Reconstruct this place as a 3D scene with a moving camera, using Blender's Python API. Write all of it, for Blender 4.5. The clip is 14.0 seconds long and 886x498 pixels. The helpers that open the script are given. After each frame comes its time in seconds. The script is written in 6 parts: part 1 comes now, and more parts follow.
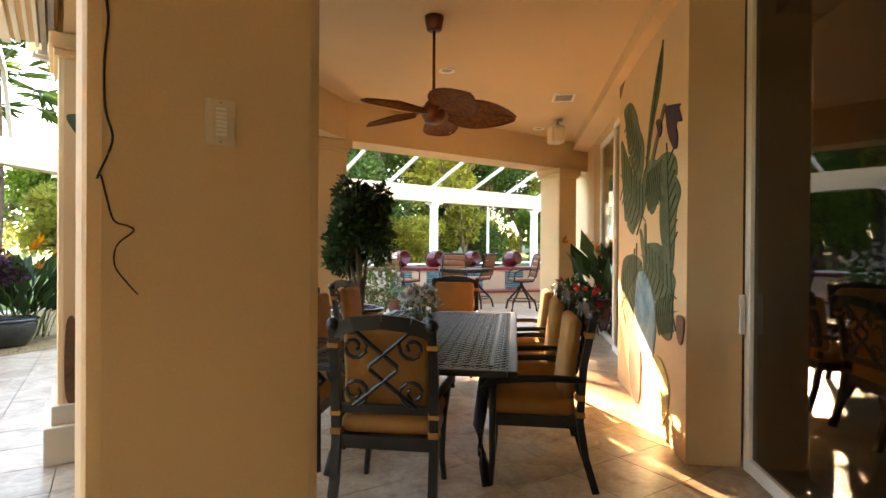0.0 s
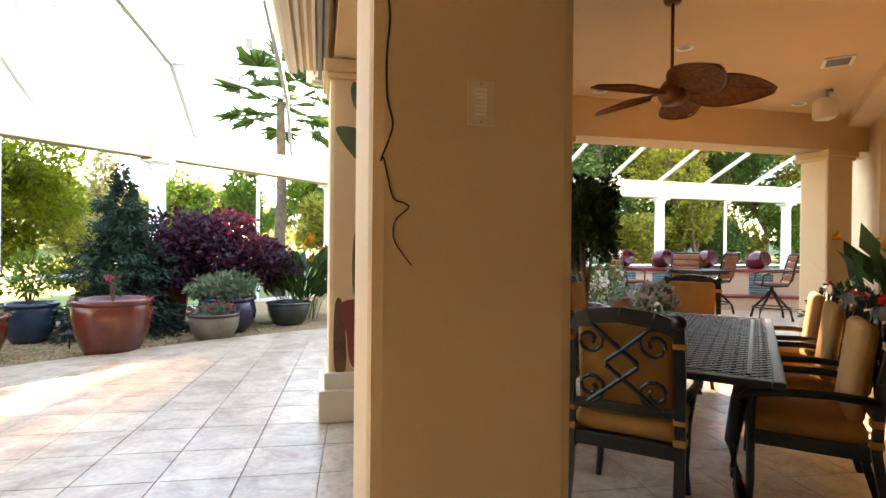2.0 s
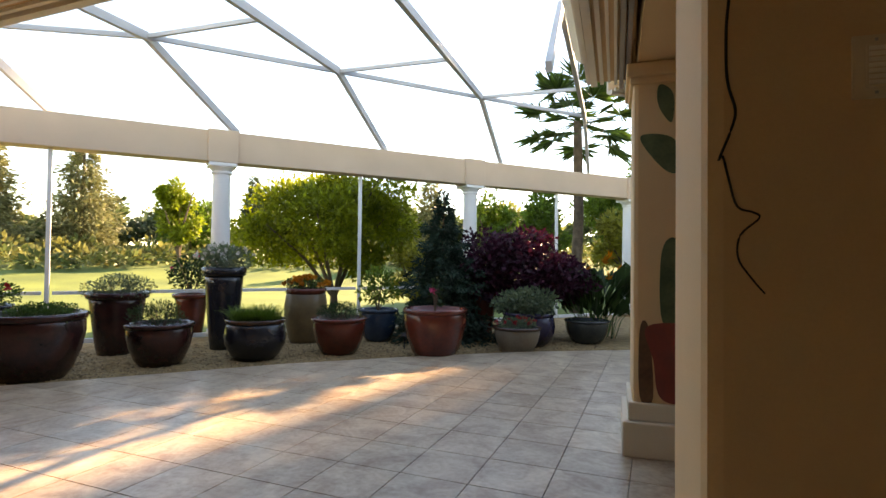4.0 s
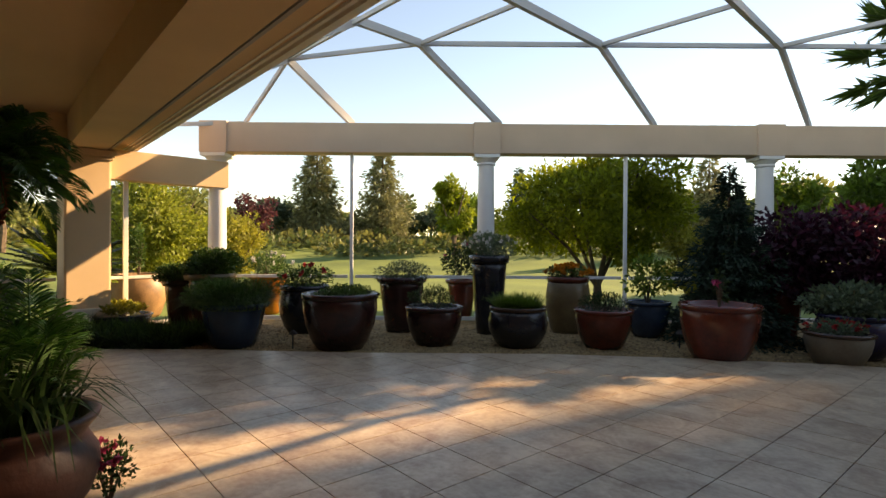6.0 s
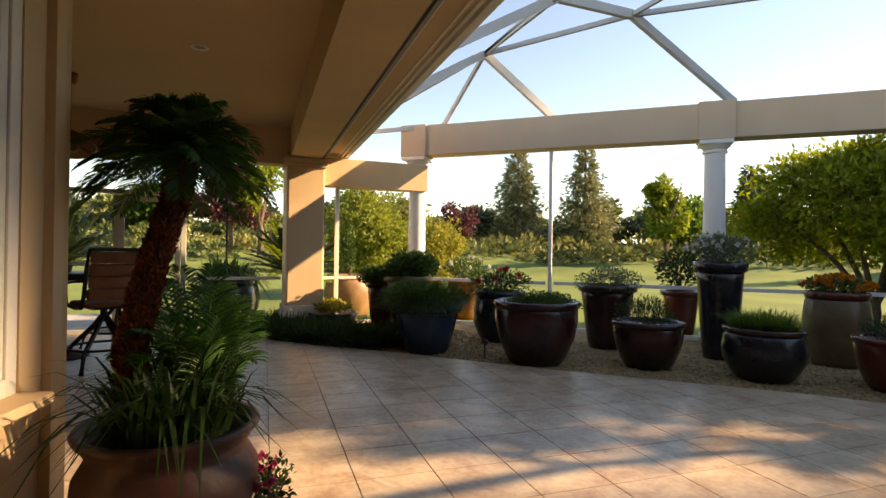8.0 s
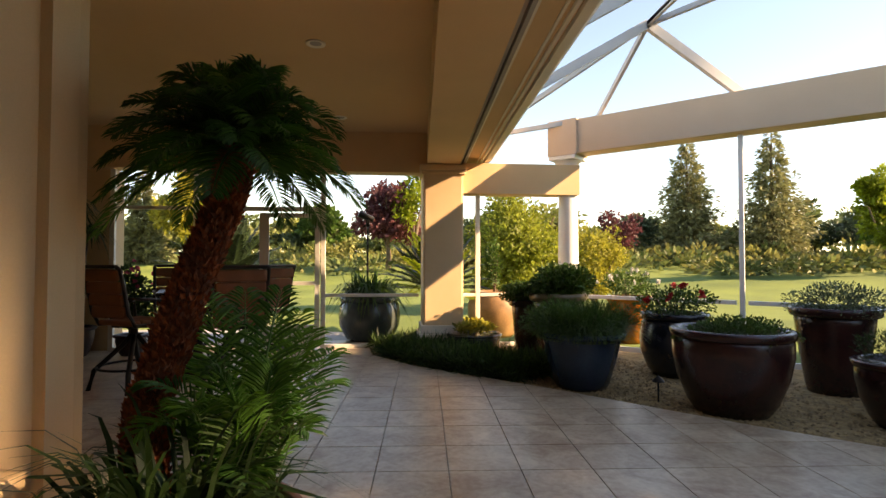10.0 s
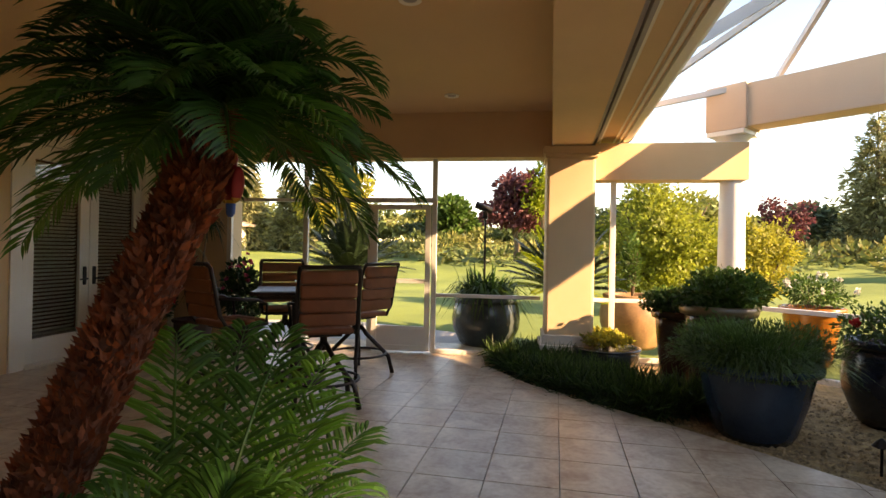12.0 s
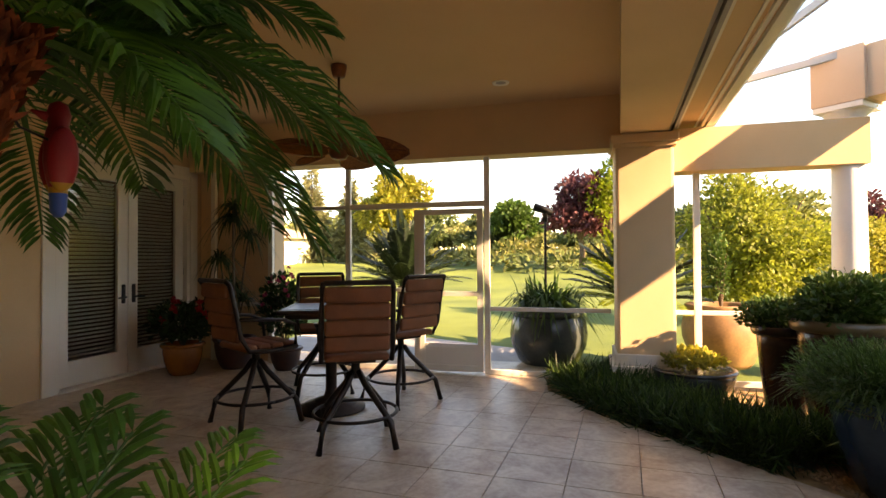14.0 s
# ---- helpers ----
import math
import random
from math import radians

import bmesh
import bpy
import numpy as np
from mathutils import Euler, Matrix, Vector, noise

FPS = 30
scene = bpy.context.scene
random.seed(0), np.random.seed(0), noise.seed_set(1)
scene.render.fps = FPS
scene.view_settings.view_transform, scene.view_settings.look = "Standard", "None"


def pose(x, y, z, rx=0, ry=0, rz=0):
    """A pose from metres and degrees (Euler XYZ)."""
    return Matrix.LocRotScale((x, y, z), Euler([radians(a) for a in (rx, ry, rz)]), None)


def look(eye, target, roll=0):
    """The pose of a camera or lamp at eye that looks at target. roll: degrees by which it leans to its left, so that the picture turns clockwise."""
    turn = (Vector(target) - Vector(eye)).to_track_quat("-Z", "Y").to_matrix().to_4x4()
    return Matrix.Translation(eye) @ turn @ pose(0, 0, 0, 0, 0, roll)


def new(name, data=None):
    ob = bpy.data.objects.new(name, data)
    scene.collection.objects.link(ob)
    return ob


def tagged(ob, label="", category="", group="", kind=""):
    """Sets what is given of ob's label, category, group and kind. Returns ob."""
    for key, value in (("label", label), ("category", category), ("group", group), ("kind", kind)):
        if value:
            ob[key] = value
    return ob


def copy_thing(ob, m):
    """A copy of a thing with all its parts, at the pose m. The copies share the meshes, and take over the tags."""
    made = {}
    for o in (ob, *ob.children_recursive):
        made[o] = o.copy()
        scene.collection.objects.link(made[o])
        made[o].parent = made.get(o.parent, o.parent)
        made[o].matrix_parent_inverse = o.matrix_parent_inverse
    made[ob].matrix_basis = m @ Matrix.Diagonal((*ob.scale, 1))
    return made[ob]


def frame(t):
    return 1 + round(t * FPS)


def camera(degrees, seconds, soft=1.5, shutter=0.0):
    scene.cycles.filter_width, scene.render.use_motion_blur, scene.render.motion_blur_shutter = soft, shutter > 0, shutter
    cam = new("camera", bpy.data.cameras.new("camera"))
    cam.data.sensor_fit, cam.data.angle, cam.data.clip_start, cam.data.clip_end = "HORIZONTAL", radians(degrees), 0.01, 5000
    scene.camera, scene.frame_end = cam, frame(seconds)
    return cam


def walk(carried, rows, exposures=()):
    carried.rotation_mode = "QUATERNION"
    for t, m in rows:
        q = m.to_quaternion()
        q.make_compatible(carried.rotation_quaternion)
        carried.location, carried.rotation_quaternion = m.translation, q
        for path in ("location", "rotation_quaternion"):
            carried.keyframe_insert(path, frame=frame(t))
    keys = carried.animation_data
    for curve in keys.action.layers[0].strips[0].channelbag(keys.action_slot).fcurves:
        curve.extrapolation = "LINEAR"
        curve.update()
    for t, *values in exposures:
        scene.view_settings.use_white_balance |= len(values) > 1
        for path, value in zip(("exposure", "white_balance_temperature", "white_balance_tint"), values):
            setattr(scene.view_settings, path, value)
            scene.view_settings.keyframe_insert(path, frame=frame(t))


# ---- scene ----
cam = camera(79.9, 14.0)
# seconds, eye x y z, yaw, pitch, roll
ROWS = [
    (0.0, -0.048, 0.216, 1.448, -36.09, -0.25, -0.39),
    (0.5, -0.064, 0.219, 1.436, -31.96, -0.35, -0.43),
    (1.0, -0.076, 0.230, 1.422, -26.75, -0.41, -0.34),
    (1.5, -0.096, 0.239, 1.409, -20.37, -0.18, -0.33),
    (2.0, -0.124, 0.298, 1.384, -13.17, -0.32, -0.55),
    (2.5, -0.141, 0.352, 1.374, -5.49, -0.28, -0.69),
    (3.0, -0.143, 0.381, 1.398, 2.87, 0.52, -0.67),
    (3.5, -0.153, 0.410, 1.395, 10.64, 1.02, -0.58),
    (6.0, -0.348, 0.786, 1.379, 46.02, -0.35, -0.35),
    (6.5, -0.431, 0.912, 1.373, 52.39, -0.02, 0.00),
    (7.0, -0.539, 1.027, 1.371, 58.35, 0.32, -0.17),
    (7.5, -0.759, 1.140, 1.339, 63.33, 0.19, -0.48),
    (8.0, -0.974, 1.262, 1.318, 67.54, 0.23, -0.83),
    (10.5, -2.198, 1.761, 1.332, 88.18, 1.49, -0.02),
    (11.0, -2.438, 1.814, 1.408, 91.87, 1.03, -0.27),
    (11.5, -2.717, 1.837, 1.421, 95.06, 0.43, -0.78),
    (12.0, -2.958, 1.864, 1.444, 98.28, 0.23, -1.04),
    (12.5, -3.188, 1.855, 1.455, 100.65, -0.11, -0.68),
    (13.0, -3.408, 1.874, 1.441, 102.55, 0.12, -0.22),
    (13.5, -3.613, 1.879, 1.433, 104.52, 0.56, 0.33),
    (14.0, -3.739, 1.872, 1.460, 105.15, 1.03, 0.37),
]
walk(cam, [(t, pose(x, y, z, 90 + pitch, roll, yaw)) for t, x, y, z, yaw, pitch, roll in ROWS], [(0.0, 4.35, 10800, 19), (1.5, 4.3, 10700, 20), (2.5, 4.05, 10600, 22), (3.0, 3.65, 10400, 21), (3.5, 3.0, 10300, 20), (6.0, 1.4, 10300, 18), (8.0, 1.5, 9800, 19), (11.0, 2.0, 10000, 21), (14.0, 2.35, 10500, 25)])


# ---------------------------------------------------------------- light
SUN_AZ, SUN_EL = radians(-17.0), radians(25.5)       # yaw of the sun from +y, height
sun_dir = Vector((-math.sin(SUN_AZ) * math.cos(SUN_EL), math.cos(SUN_AZ) * math.cos(SUN_EL), math.sin(SUN_EL)))
sky = bpy.data.worlds.new("sky")
scene.world = sky
sky.use_nodes = True
_n = sky.node_tree.nodes
_s = _n.new("ShaderNodeTexSky")
_s.sky_type, _s.sun_disc, _s.sun_elevation, _s.sun_rotation = "NISHITA", False, SUN_EL, -SUN_AZ
_s.air_density, _s.dust_density, _s.ozone_density = 1.0, 0.0, 3.0
_n["Background"].inputs[1].default_value = 0.13
sky.node_tree.links.new(_s.outputs[0], _n["Background"].inputs[0])
_l = bpy.data.lights.new("sun", "SUN")
_l.energy, _l.angle, _l.color = 5.0, radians(0.6), (1.0, 0.86, 0.68)
sun = new("sun", _l)
sun.matrix_world = look(sun_dir * 60, (0, 0, 0))

# ---------------------------------------------------------------- materials


def mat(name, col, rough=0.6, metal=0.0, var=0.12, scale=3.0, fine=40.0, bump=0.15, col2=None, island=0.0, rnd=0.0, spec=0.5, trans=0.0, coat=0.0, placed=False):
    """Procedural surface: base colour with two scales of variation and a fine relief; placed: the pattern runs on over all pieces."""
    m = bpy.data.materials.new(name)
    m.use_nodes = True
    nt = m.node_tree
    N, L = nt.nodes, nt.links
    b = N["Principled BSDF"]
    b.inputs["Roughness"].default_value = rough
    b.inputs["Metallic"].default_value = metal
    b.inputs["Specular IOR Level"].default_value = spec
    b.inputs["Coat Weight"].default_value = coat
    tc = N.new("ShaderNodeTexCoord")
    n1 = N.new("ShaderNodeTexNoise")
    n1.inputs["Scale"].default_value, n1.inputs["Detail"].default_value = scale, 5.0
    n2 = N.new("ShaderNodeTexNoise")
    n2.inputs["Scale"].default_value, n2.inputs["Detail"].default_value = fine, 3.0
    where = N.new("ShaderNodeNewGeometry").outputs["Position"] if placed else tc.outputs["Object"]
    L.new(where, n1.inputs["Vector"])
    L.new(where, n2.inputs["Vector"])
    if placed:
        n1.inputs["Distortion"].default_value, n1.inputs["Roughness"].default_value = 0.9, 0.62
    mix = N.new("ShaderNodeMix")
    mix.data_type = "RGBA"
    c2 = col2 or tuple(c * (1 - 2.2 * var) for c in col)
    mix.inputs["A"].default_value = (*col, 1)
    mix.inputs["B"].default_value = (*c2, 1)
    ramp = N.new("ShaderNodeMapRange")
    ramp.inputs["From Min"].default_value, ramp.inputs["From Max"].default_value = 0.32, 0.7
    add = N.new("ShaderNodeMath")
    add.operation = "MULTIPLY_ADD"
    add.inputs[1].default_value = 0.35
    L.new(n2.outputs["Fac"], add.inputs[0])
    sub = N.new("ShaderNodeMath")
    sub.operation = "SUBTRACT"
    sub.inputs[1].default_value = 0.17
    L.new(n1.outputs["Fac"], sub.inputs[0])
    L.new(sub.outputs[0], add.inputs[2])
    L.new(add.outputs[0], ramp.inputs["Value"])
    L.new(ramp.outputs[0], mix.inputs["Factor"])
    out = mix.outputs["Result"]
    if island or rnd:
        src = N.new("ShaderNodeNewGeometry").outputs["Random Per Island"] if island else N.new("ShaderNodeObjectInfo").outputs["Random"]
        amt = island or rnd
        mr = N.new("ShaderNodeMapRange")
        mr.inputs["To Min"].default_value, mr.inputs["To Max"].default_value = 1 - amt, 1 + amt
        L.new(src, mr.inputs["Value"])
        hsv = N.new("ShaderNodeHueSaturation")
        L.new(out, hsv.inputs["Color"])
        L.new(mr.outputs[0], hsv.inputs["Value"])
        out = hsv.outputs[0]
    L.new(out, b.inputs["Base Color"])
    if trans:
        b.inputs["Transmission Weight"].default_value = 0.0
        tr = N.new("ShaderNodeBsdfTranslucent")
        L.new(out, tr.inputs["Color"])
        ms = N.new("ShaderNodeMixShader")
        ms.inputs[0].default_value = trans
        L.new(b.outputs[0], ms.inputs[1])
        L.new(tr.outputs[0], ms.inputs[2])
        L.new(ms.outputs[0], N["Material Output"].inputs[0])
    if bump:
        bp = N.new("ShaderNodeBump")
        bp.inputs["Strength"].default_value, bp.inputs["Distance"].default_value = bump, 0.01
        L.new(n2.outputs["Fac"], bp.inputs["Height"])
        L.new(bp.outputs[0], b.inputs["Normal"])
    return m


def glass_mat(name, tint=(0.9, 0.95, 0.93)):
    m = bpy.data.materials.new(name)
    m.use_nodes = True
    b = m.node_tree.nodes["Principled BSDF"]
    b.inputs["Base Color"].default_value = (*tint, 1)
    b.inputs["Roughness"].default_value, b.inputs["Transmission Weight"].default_value, b.inputs["IOR"].default_value = 0.02, 1.0, 1.45
    return m


STUCCO = mat("stucco", (0.74, 0.51, 0.29), 0.85, var=0.05, scale=1.3, fine=120, bump=0.07)
STUCCO_PALE = mat("stucco_pale", (0.66, 0.49, 0.36), 0.85, var=0.05, scale=1.3, fine=120, bump=0.07)
PLINTH = mat("plinth_cream", (0.76, 0.66, 0.52), 0.8, var=0.05, scale=2.0, fine=110, bump=0.07)
CEIL = mat("ceiling_paint", (0.72, 0.49, 0.275), 0.9, var=0.04, scale=0.8, fine=150, bump=0.15)
TRIM = mat("white_trim", (0.85, 0.79, 0.68), 0.5, var=0.03, scale=2, fine=60, bump=0.05)
WHITE = mat("white_alu", (0.80, 0.79, 0.76), 0.4, var=0.03, scale=2, fine=60, bump=0.03)
TILE = mat("floor_tile", (0.60, 0.475, 0.335), 0.34, var=0.10, scale=3.4, fine=24, bump=0.05, col2=(0.33, 0.205, 0.125), rnd=0.07, placed=True)
GROUT = mat("grout", (0.40, 0.315, 0.23), 0.9, var=0.1, scale=5, fine=90)
GRAVEL = mat("gravel_base", (0.44, 0.28, 0.12), 0.95, var=0.25, scale=12, fine=160, bump=0.8)
PEBBLE = mat("pebble", (0.40, 0.26, 0.13), 0.9, var=0.15, scale=9, fine=80, island=0.45)
# darker second green: uneven turf, and soft shadow bands put into the colour
LAWN = mat("lawn", (0.155, 0.205, 0.035), 0.95, var=0.2, scale=0.3, fine=25, bump=0.6, col2=(0.07, 0.11, 0.016))
# roof members greyed from white: their shaded undersides are put into the colour
ALU_SHADED = mat("roof_alu_shaded", (0.50, 0.51, 0.52), 0.45, var=0.05, scale=3, fine=60, bump=0.03)
GREY = mat("concrete", (0.42, 0.39, 0.36), 0.85, var=0.1, scale=3, fine=90)

# ---------------------------------------------------------------- building helpers
AL = radians(46.2)
U2, N2 = Vector((math.cos(AL), math.sin(AL), 0)), Vector((-math.sin(AL), math.cos(AL), 0))


def ab(a, b, z=0.0):
    """A place in the slanted frame: a along the dining wing, b towards the garden."""
    return U2 * a + N2 * b + Vector((0, 0, z))


def bm_obj(name, bm, material, parent=None, label="", smooth=False):
    me = bpy.data.meshes.new(name)
    bm.to_mesh(me)
    bm.free()
    if smooth:
        for p in me.polygons:
            p.use_smooth = True
    for m in material if isinstance(material, (list, tuple)) else [material]:
        me.materials.append(m)
    ob = new(name, me)
    if parent is not None:
        ob.parent = parent
    if label:
        ob["label"] = label
    return ob


def part(name, bm, material, parent, label="", smooth=False):
    return bm_obj(name, bm, material, parent, label, smooth)


def thing(name, at, rz, label, category, group="", kind=""):
    ob = new(name)
    ob.matrix_world = pose(*at, 0, 0, rz)
    ob.empty_display_size = 0.1
    return tagged(ob, label, category, group, kind)


def box(bm, c, s, rz=0.0, bevel=0.0, m=None):
    """A box of size s round c, turned by rz degrees, with bevelled edges."""
    r = bmesh.ops.create_cube(bm, size=1.0)
    vs = r["verts"]
    mm = (m or Matrix()) @ pose(*c, 0, 0, rz) @ Matrix.Diagonal((*s, 1))
    bmesh.ops.transform(bm, matrix=mm, verts=vs)
    if bevel:
        es = list({e for v in vs for e in v.link_edges})
        bmesh.ops.bevel(bm, geom=es, offset=bevel, segments=2, affect="EDGES", profile=0.6)
    return vs


def prism(bm, pts, z0, z1):
    """An upright prism over the plan polygon pts."""
    lo = [bm.verts.new((p[0], p[1], z0)) for p in pts]
    hi = [bm.verts.new((p[0], p[1], z1)) for p in pts]
    bm.faces.new(lo[::-1])
    bm.faces.new(hi)
    n = len(pts)
    for i in range(n):
        bm.faces.new((lo[i], lo[(i + 1) % n], hi[(i + 1) % n], hi[i]))
    bmesh.ops.recalc_face_normals(bm, faces=bm.faces)


def bar(bm, p, q, w, h, up=(0, 0, 1)):
    """A straight bar from p to q, w wide and h high."""
    p, q = Vector(p), Vector(q)
    d = (q - p).normalized()
    s = d.cross(Vector(up))
    s = (s if s.length > 1e-4 else Vector((1, 0, 0))).normalized()
    t = s.cross(d)
    v = [bm.verts.new(e + s * (i * w / 2) + t * (j * h / 2)) for e in (p, q) for i, j in ((-1, -1), (1, -1), (1, 1), (-1, 1))]
    for f in ((3, 2, 1, 0), (4, 5, 6, 7), (0, 1, 5, 4), (1, 2, 6, 5), (2, 3, 7, 6), (3, 0, 4, 7)):
        bm.faces.new([v[i] for i in f])


def tube(bm, pts, r, n=8, r2=None, cap=True):
    """A round tube along pts, tapering from r to r2."""
    pts = [Vector(p) for p in pts]
    rings, k = [], len(pts)
    for i, p in enumerate(pts):
        d = (pts[min(i + 1, k - 1)] - pts[max(i - 1, 0)]).normalized()
        s = d.cross(Vector((0, 0, 1)) if abs(d.z) < 0.95 else Vector((1, 0, 0))).normalized()
        t = s.cross(d)
        rr = r if r2 is None else r + (r2 - r) * i / (k - 1)
        rings.append([bm.verts.new(p + (s * math.cos(2 * math.pi * j / n) + t * math.sin(2 * math.pi * j / n)) * rr) for j in range(n)])
    for a, b in zip(rings, rings[1:]):
        for j in range(n):
            bm.faces.new((a[j], a[(j + 1) % n], b[(j + 1) % n], b[j]))
    if cap:
        bm.faces.new(rings[0][::-1])
        bm.faces.new(rings[-1])


def lathe(bm, prof, n=32, at=(0, 0, 0), sx=1.0, sy=1.0):
    """Turn the profile of (radius, height) round the upright axis."""
    rings = []
    for r, z in prof:
        rings.append([bm.verts.new((at[0] + sx * r * math.cos(2 * math.pi * j / n), at[1] + sy * r * math.sin(2 * math.pi * j / n), at[2] + z)) for j in range(n)])
    for a, b in zip(rings, rings[1:]):
        for j in range(n):
            bm.faces.new((a[j], a[(j + 1) % n], b[(j + 1) % n], b[j]))
    bm.faces.new(rings[0][::-1])
    bm.faces.new(rings[-1])

# ---------------------------------------------------------------- setting: ground, floor, walls, roof
CEIL_Z, BEAM_Z = 3.36, 2.85


def structure(name, label, category="wall"):
    return thing(name, (0, 0, 0), 0, label, category, kind="structure")


def solid(name, material, label, category, build, kind="structure", smooth=False):
    bm = bmesh.new()
    build(bm)
    return tagged(bm_obj(name, bm, material, smooth=smooth), label, category, kind=kind)


# the ground: one sheet to the horizon, gently rising behind the garden
def ground_mesh(bm):
    n, R = 90, 420.0
    grid = []
    for i in range(n + 1):
        row = []
        for j in range(n + 1):
            u, v = 2 * i / n - 1, 2 * j / n - 1
            x, y = R * u * abs(u) ** 1.2, R * v * abs(v) ** 1.2
            d = max(0.0, math.hypot(x + 4, y - 2) - 22)
            h = -0.16 + 0.10 * min(max(0.0, d - 4), 26) + 0.7 * noise.noise((x * 0.035, y * 0.035, 0)) * min(1, d / 20)
            row.append(bm.verts.new((x, y, h)))
        grid.append(row)
    for i in range(n):
        for j in range(n):
            bm.faces.new((grid[i][j], grid[i + 1][j], grid[i + 1][j + 1], grid[i][j + 1]))


solid("ground", LAWN, "mown green lawn rolling up to a low bank", "lawn", ground_mesh, smooth=True)

# patio outline: garden edge of the tiles
EDGE = [(-10.6, 1.35), (-9.7, 1.45), (-8.85, 2.0), (-8.1, 2.75), (-7.5, 3.35), (-6.1, 4.6), (-4.3, 6.45), (-3.0, 7.5), (-1.6, 8.5), (-0.05, 9.3), (2.5, 10.6), (6.0, 12.2), (14.0, 13.5)]
SOUTH = [(14.0, 2.0), (3.0, -6.0), (-11.2, -6.0), (-11.2, 1.35)]
solid("floor", GROUT, "grout bed under the patio tiles", "floor", lambda bm: prism(bm, EDGE + SOUTH, -0.25, -0.012))


def bed(bm):
    out = [ab(-4.2, 10.9), ab(14, 10.9), ab(24, 9.0)]
    prism(bm, [(-10.6, 1.35), *EDGE[1:], (24, 15), *[(p.x, p.y) for p in out[::-1]], (-11.0, 4.6)], -0.2, -0.05)


solid("ground_gravel", GRAVEL, "tan gravel bed along the patio edge", "gravel", bed)

# square stucco columns with plinth and capital


def column(name, x0, y0, w, label, plinth=0.38):
    c = (x0 + w / 2, y0 + w / 2)
    th = thing(name, (*c, 0), 0, label, "column", kind="structure")
    bm = bmesh.new()
    box(bm, (0, 0, 1.42), (w, w, 2.86), bevel=0.035)
    part("shaft", bm, STUCCO, th)
    bm = bmesh.new()
    box(bm, (0, 0, 2.79), (w + 0.10, w + 0.10, 0.10), bevel=0.015)
    box(bm, (0, 0, 2.715), (w + 0.05, w + 0.05, 0.05), bevel=0.012)
    part("capital", bm, STUCCO, th)
    if plinth:
        bm = bmesh.new()
        box(bm, (0, 0, plinth * 0.33), (w + 0.14, w + 0.14, plinth * 0.66), bevel=0.012)
        box(bm, (0, 0, plinth * 0.83), (w + 0.06, w + 0.06, plinth * 0.34), bevel=0.012)
        part("plinth", bm, PLINTH, th)
    return th


column("column_corner", -0.005, 1.60, 0.55, "plain tan stucco column with a painted vine and keypad", plinth=0)
column("column_garden", -0.05, 4.55, 0.62, "tan stucco column on a stepped pale plinth")
column("column_west", -10.62, 2.20, 0.62, "sunlit tan stucco column on a plinth beside the screen")
column("column_far", 7.05, 6.5, 0.46, "tan stucco column at the far end of the dining patio", plinth=0)
column("column_plant", 2.5, 6.62, 0.55, "tan stucco column behind a leafy bush", plinth=0)

# the roof over the patio: ceiling, beams and eaves
ROOF = [(-10.9, 3.28), (-0.45, 2.68), (-0.45, 5.45), (2.6, 7.35), (15, 7.2), (15, -3.0), (4, -7), (-10.9, -7)]
solid("ceiling", CEIL, "smooth tan painted patio ceiling", "ceiling", lambda bm: prism(bm, ROOF, CEIL_Z, CEIL_Z + 0.3))


def west_y(x):
    """The middle line of the long west beam, which runs a little askew."""
    return 2.50 - 0.058 * (x + 9.83)


def beam(name, p, q, w, z0=BEAM_Z, z1=CEIL_Z, label="tan stucco beam under the patio ceiling"):
    def b(bm):
        d = (Vector((*q, 0)) - Vector((*p, 0))).normalized()
        s = Vector((-d.y, d.x, 0)) * w / 2
        prism(bm, [Vector((*p, 0)) - s, Vector((*q, 0)) - s, Vector((*q, 0)) + s, Vector((*p, 0)) + s], z0, z1)
    return solid(name, STUCCO, label, "beam", b)


beam("beam_west", (-10.62, west_y(-10.62)), (0.57, west_y(0.57)), 0.50)
beam("beam_end", (-10.36, 2.27), (-10.36, -3.7), 0.32, z0=2.74)
beam("beam_corner", (0.26, west_y(0.26) + 0.26), (0.26, 4.9), 0.56)
beam("beam_garden", (0.26, 4.9), (3.0, 6.9), 0.5)
beam("beam_far", (3.0, 6.88), (14, 6.78), 0.5)
beam("beam_mural", tuple(ab(3.4, -1.1))[:2], tuple(ab(14, -1.1))[:2], 0.5, z0=3.22)


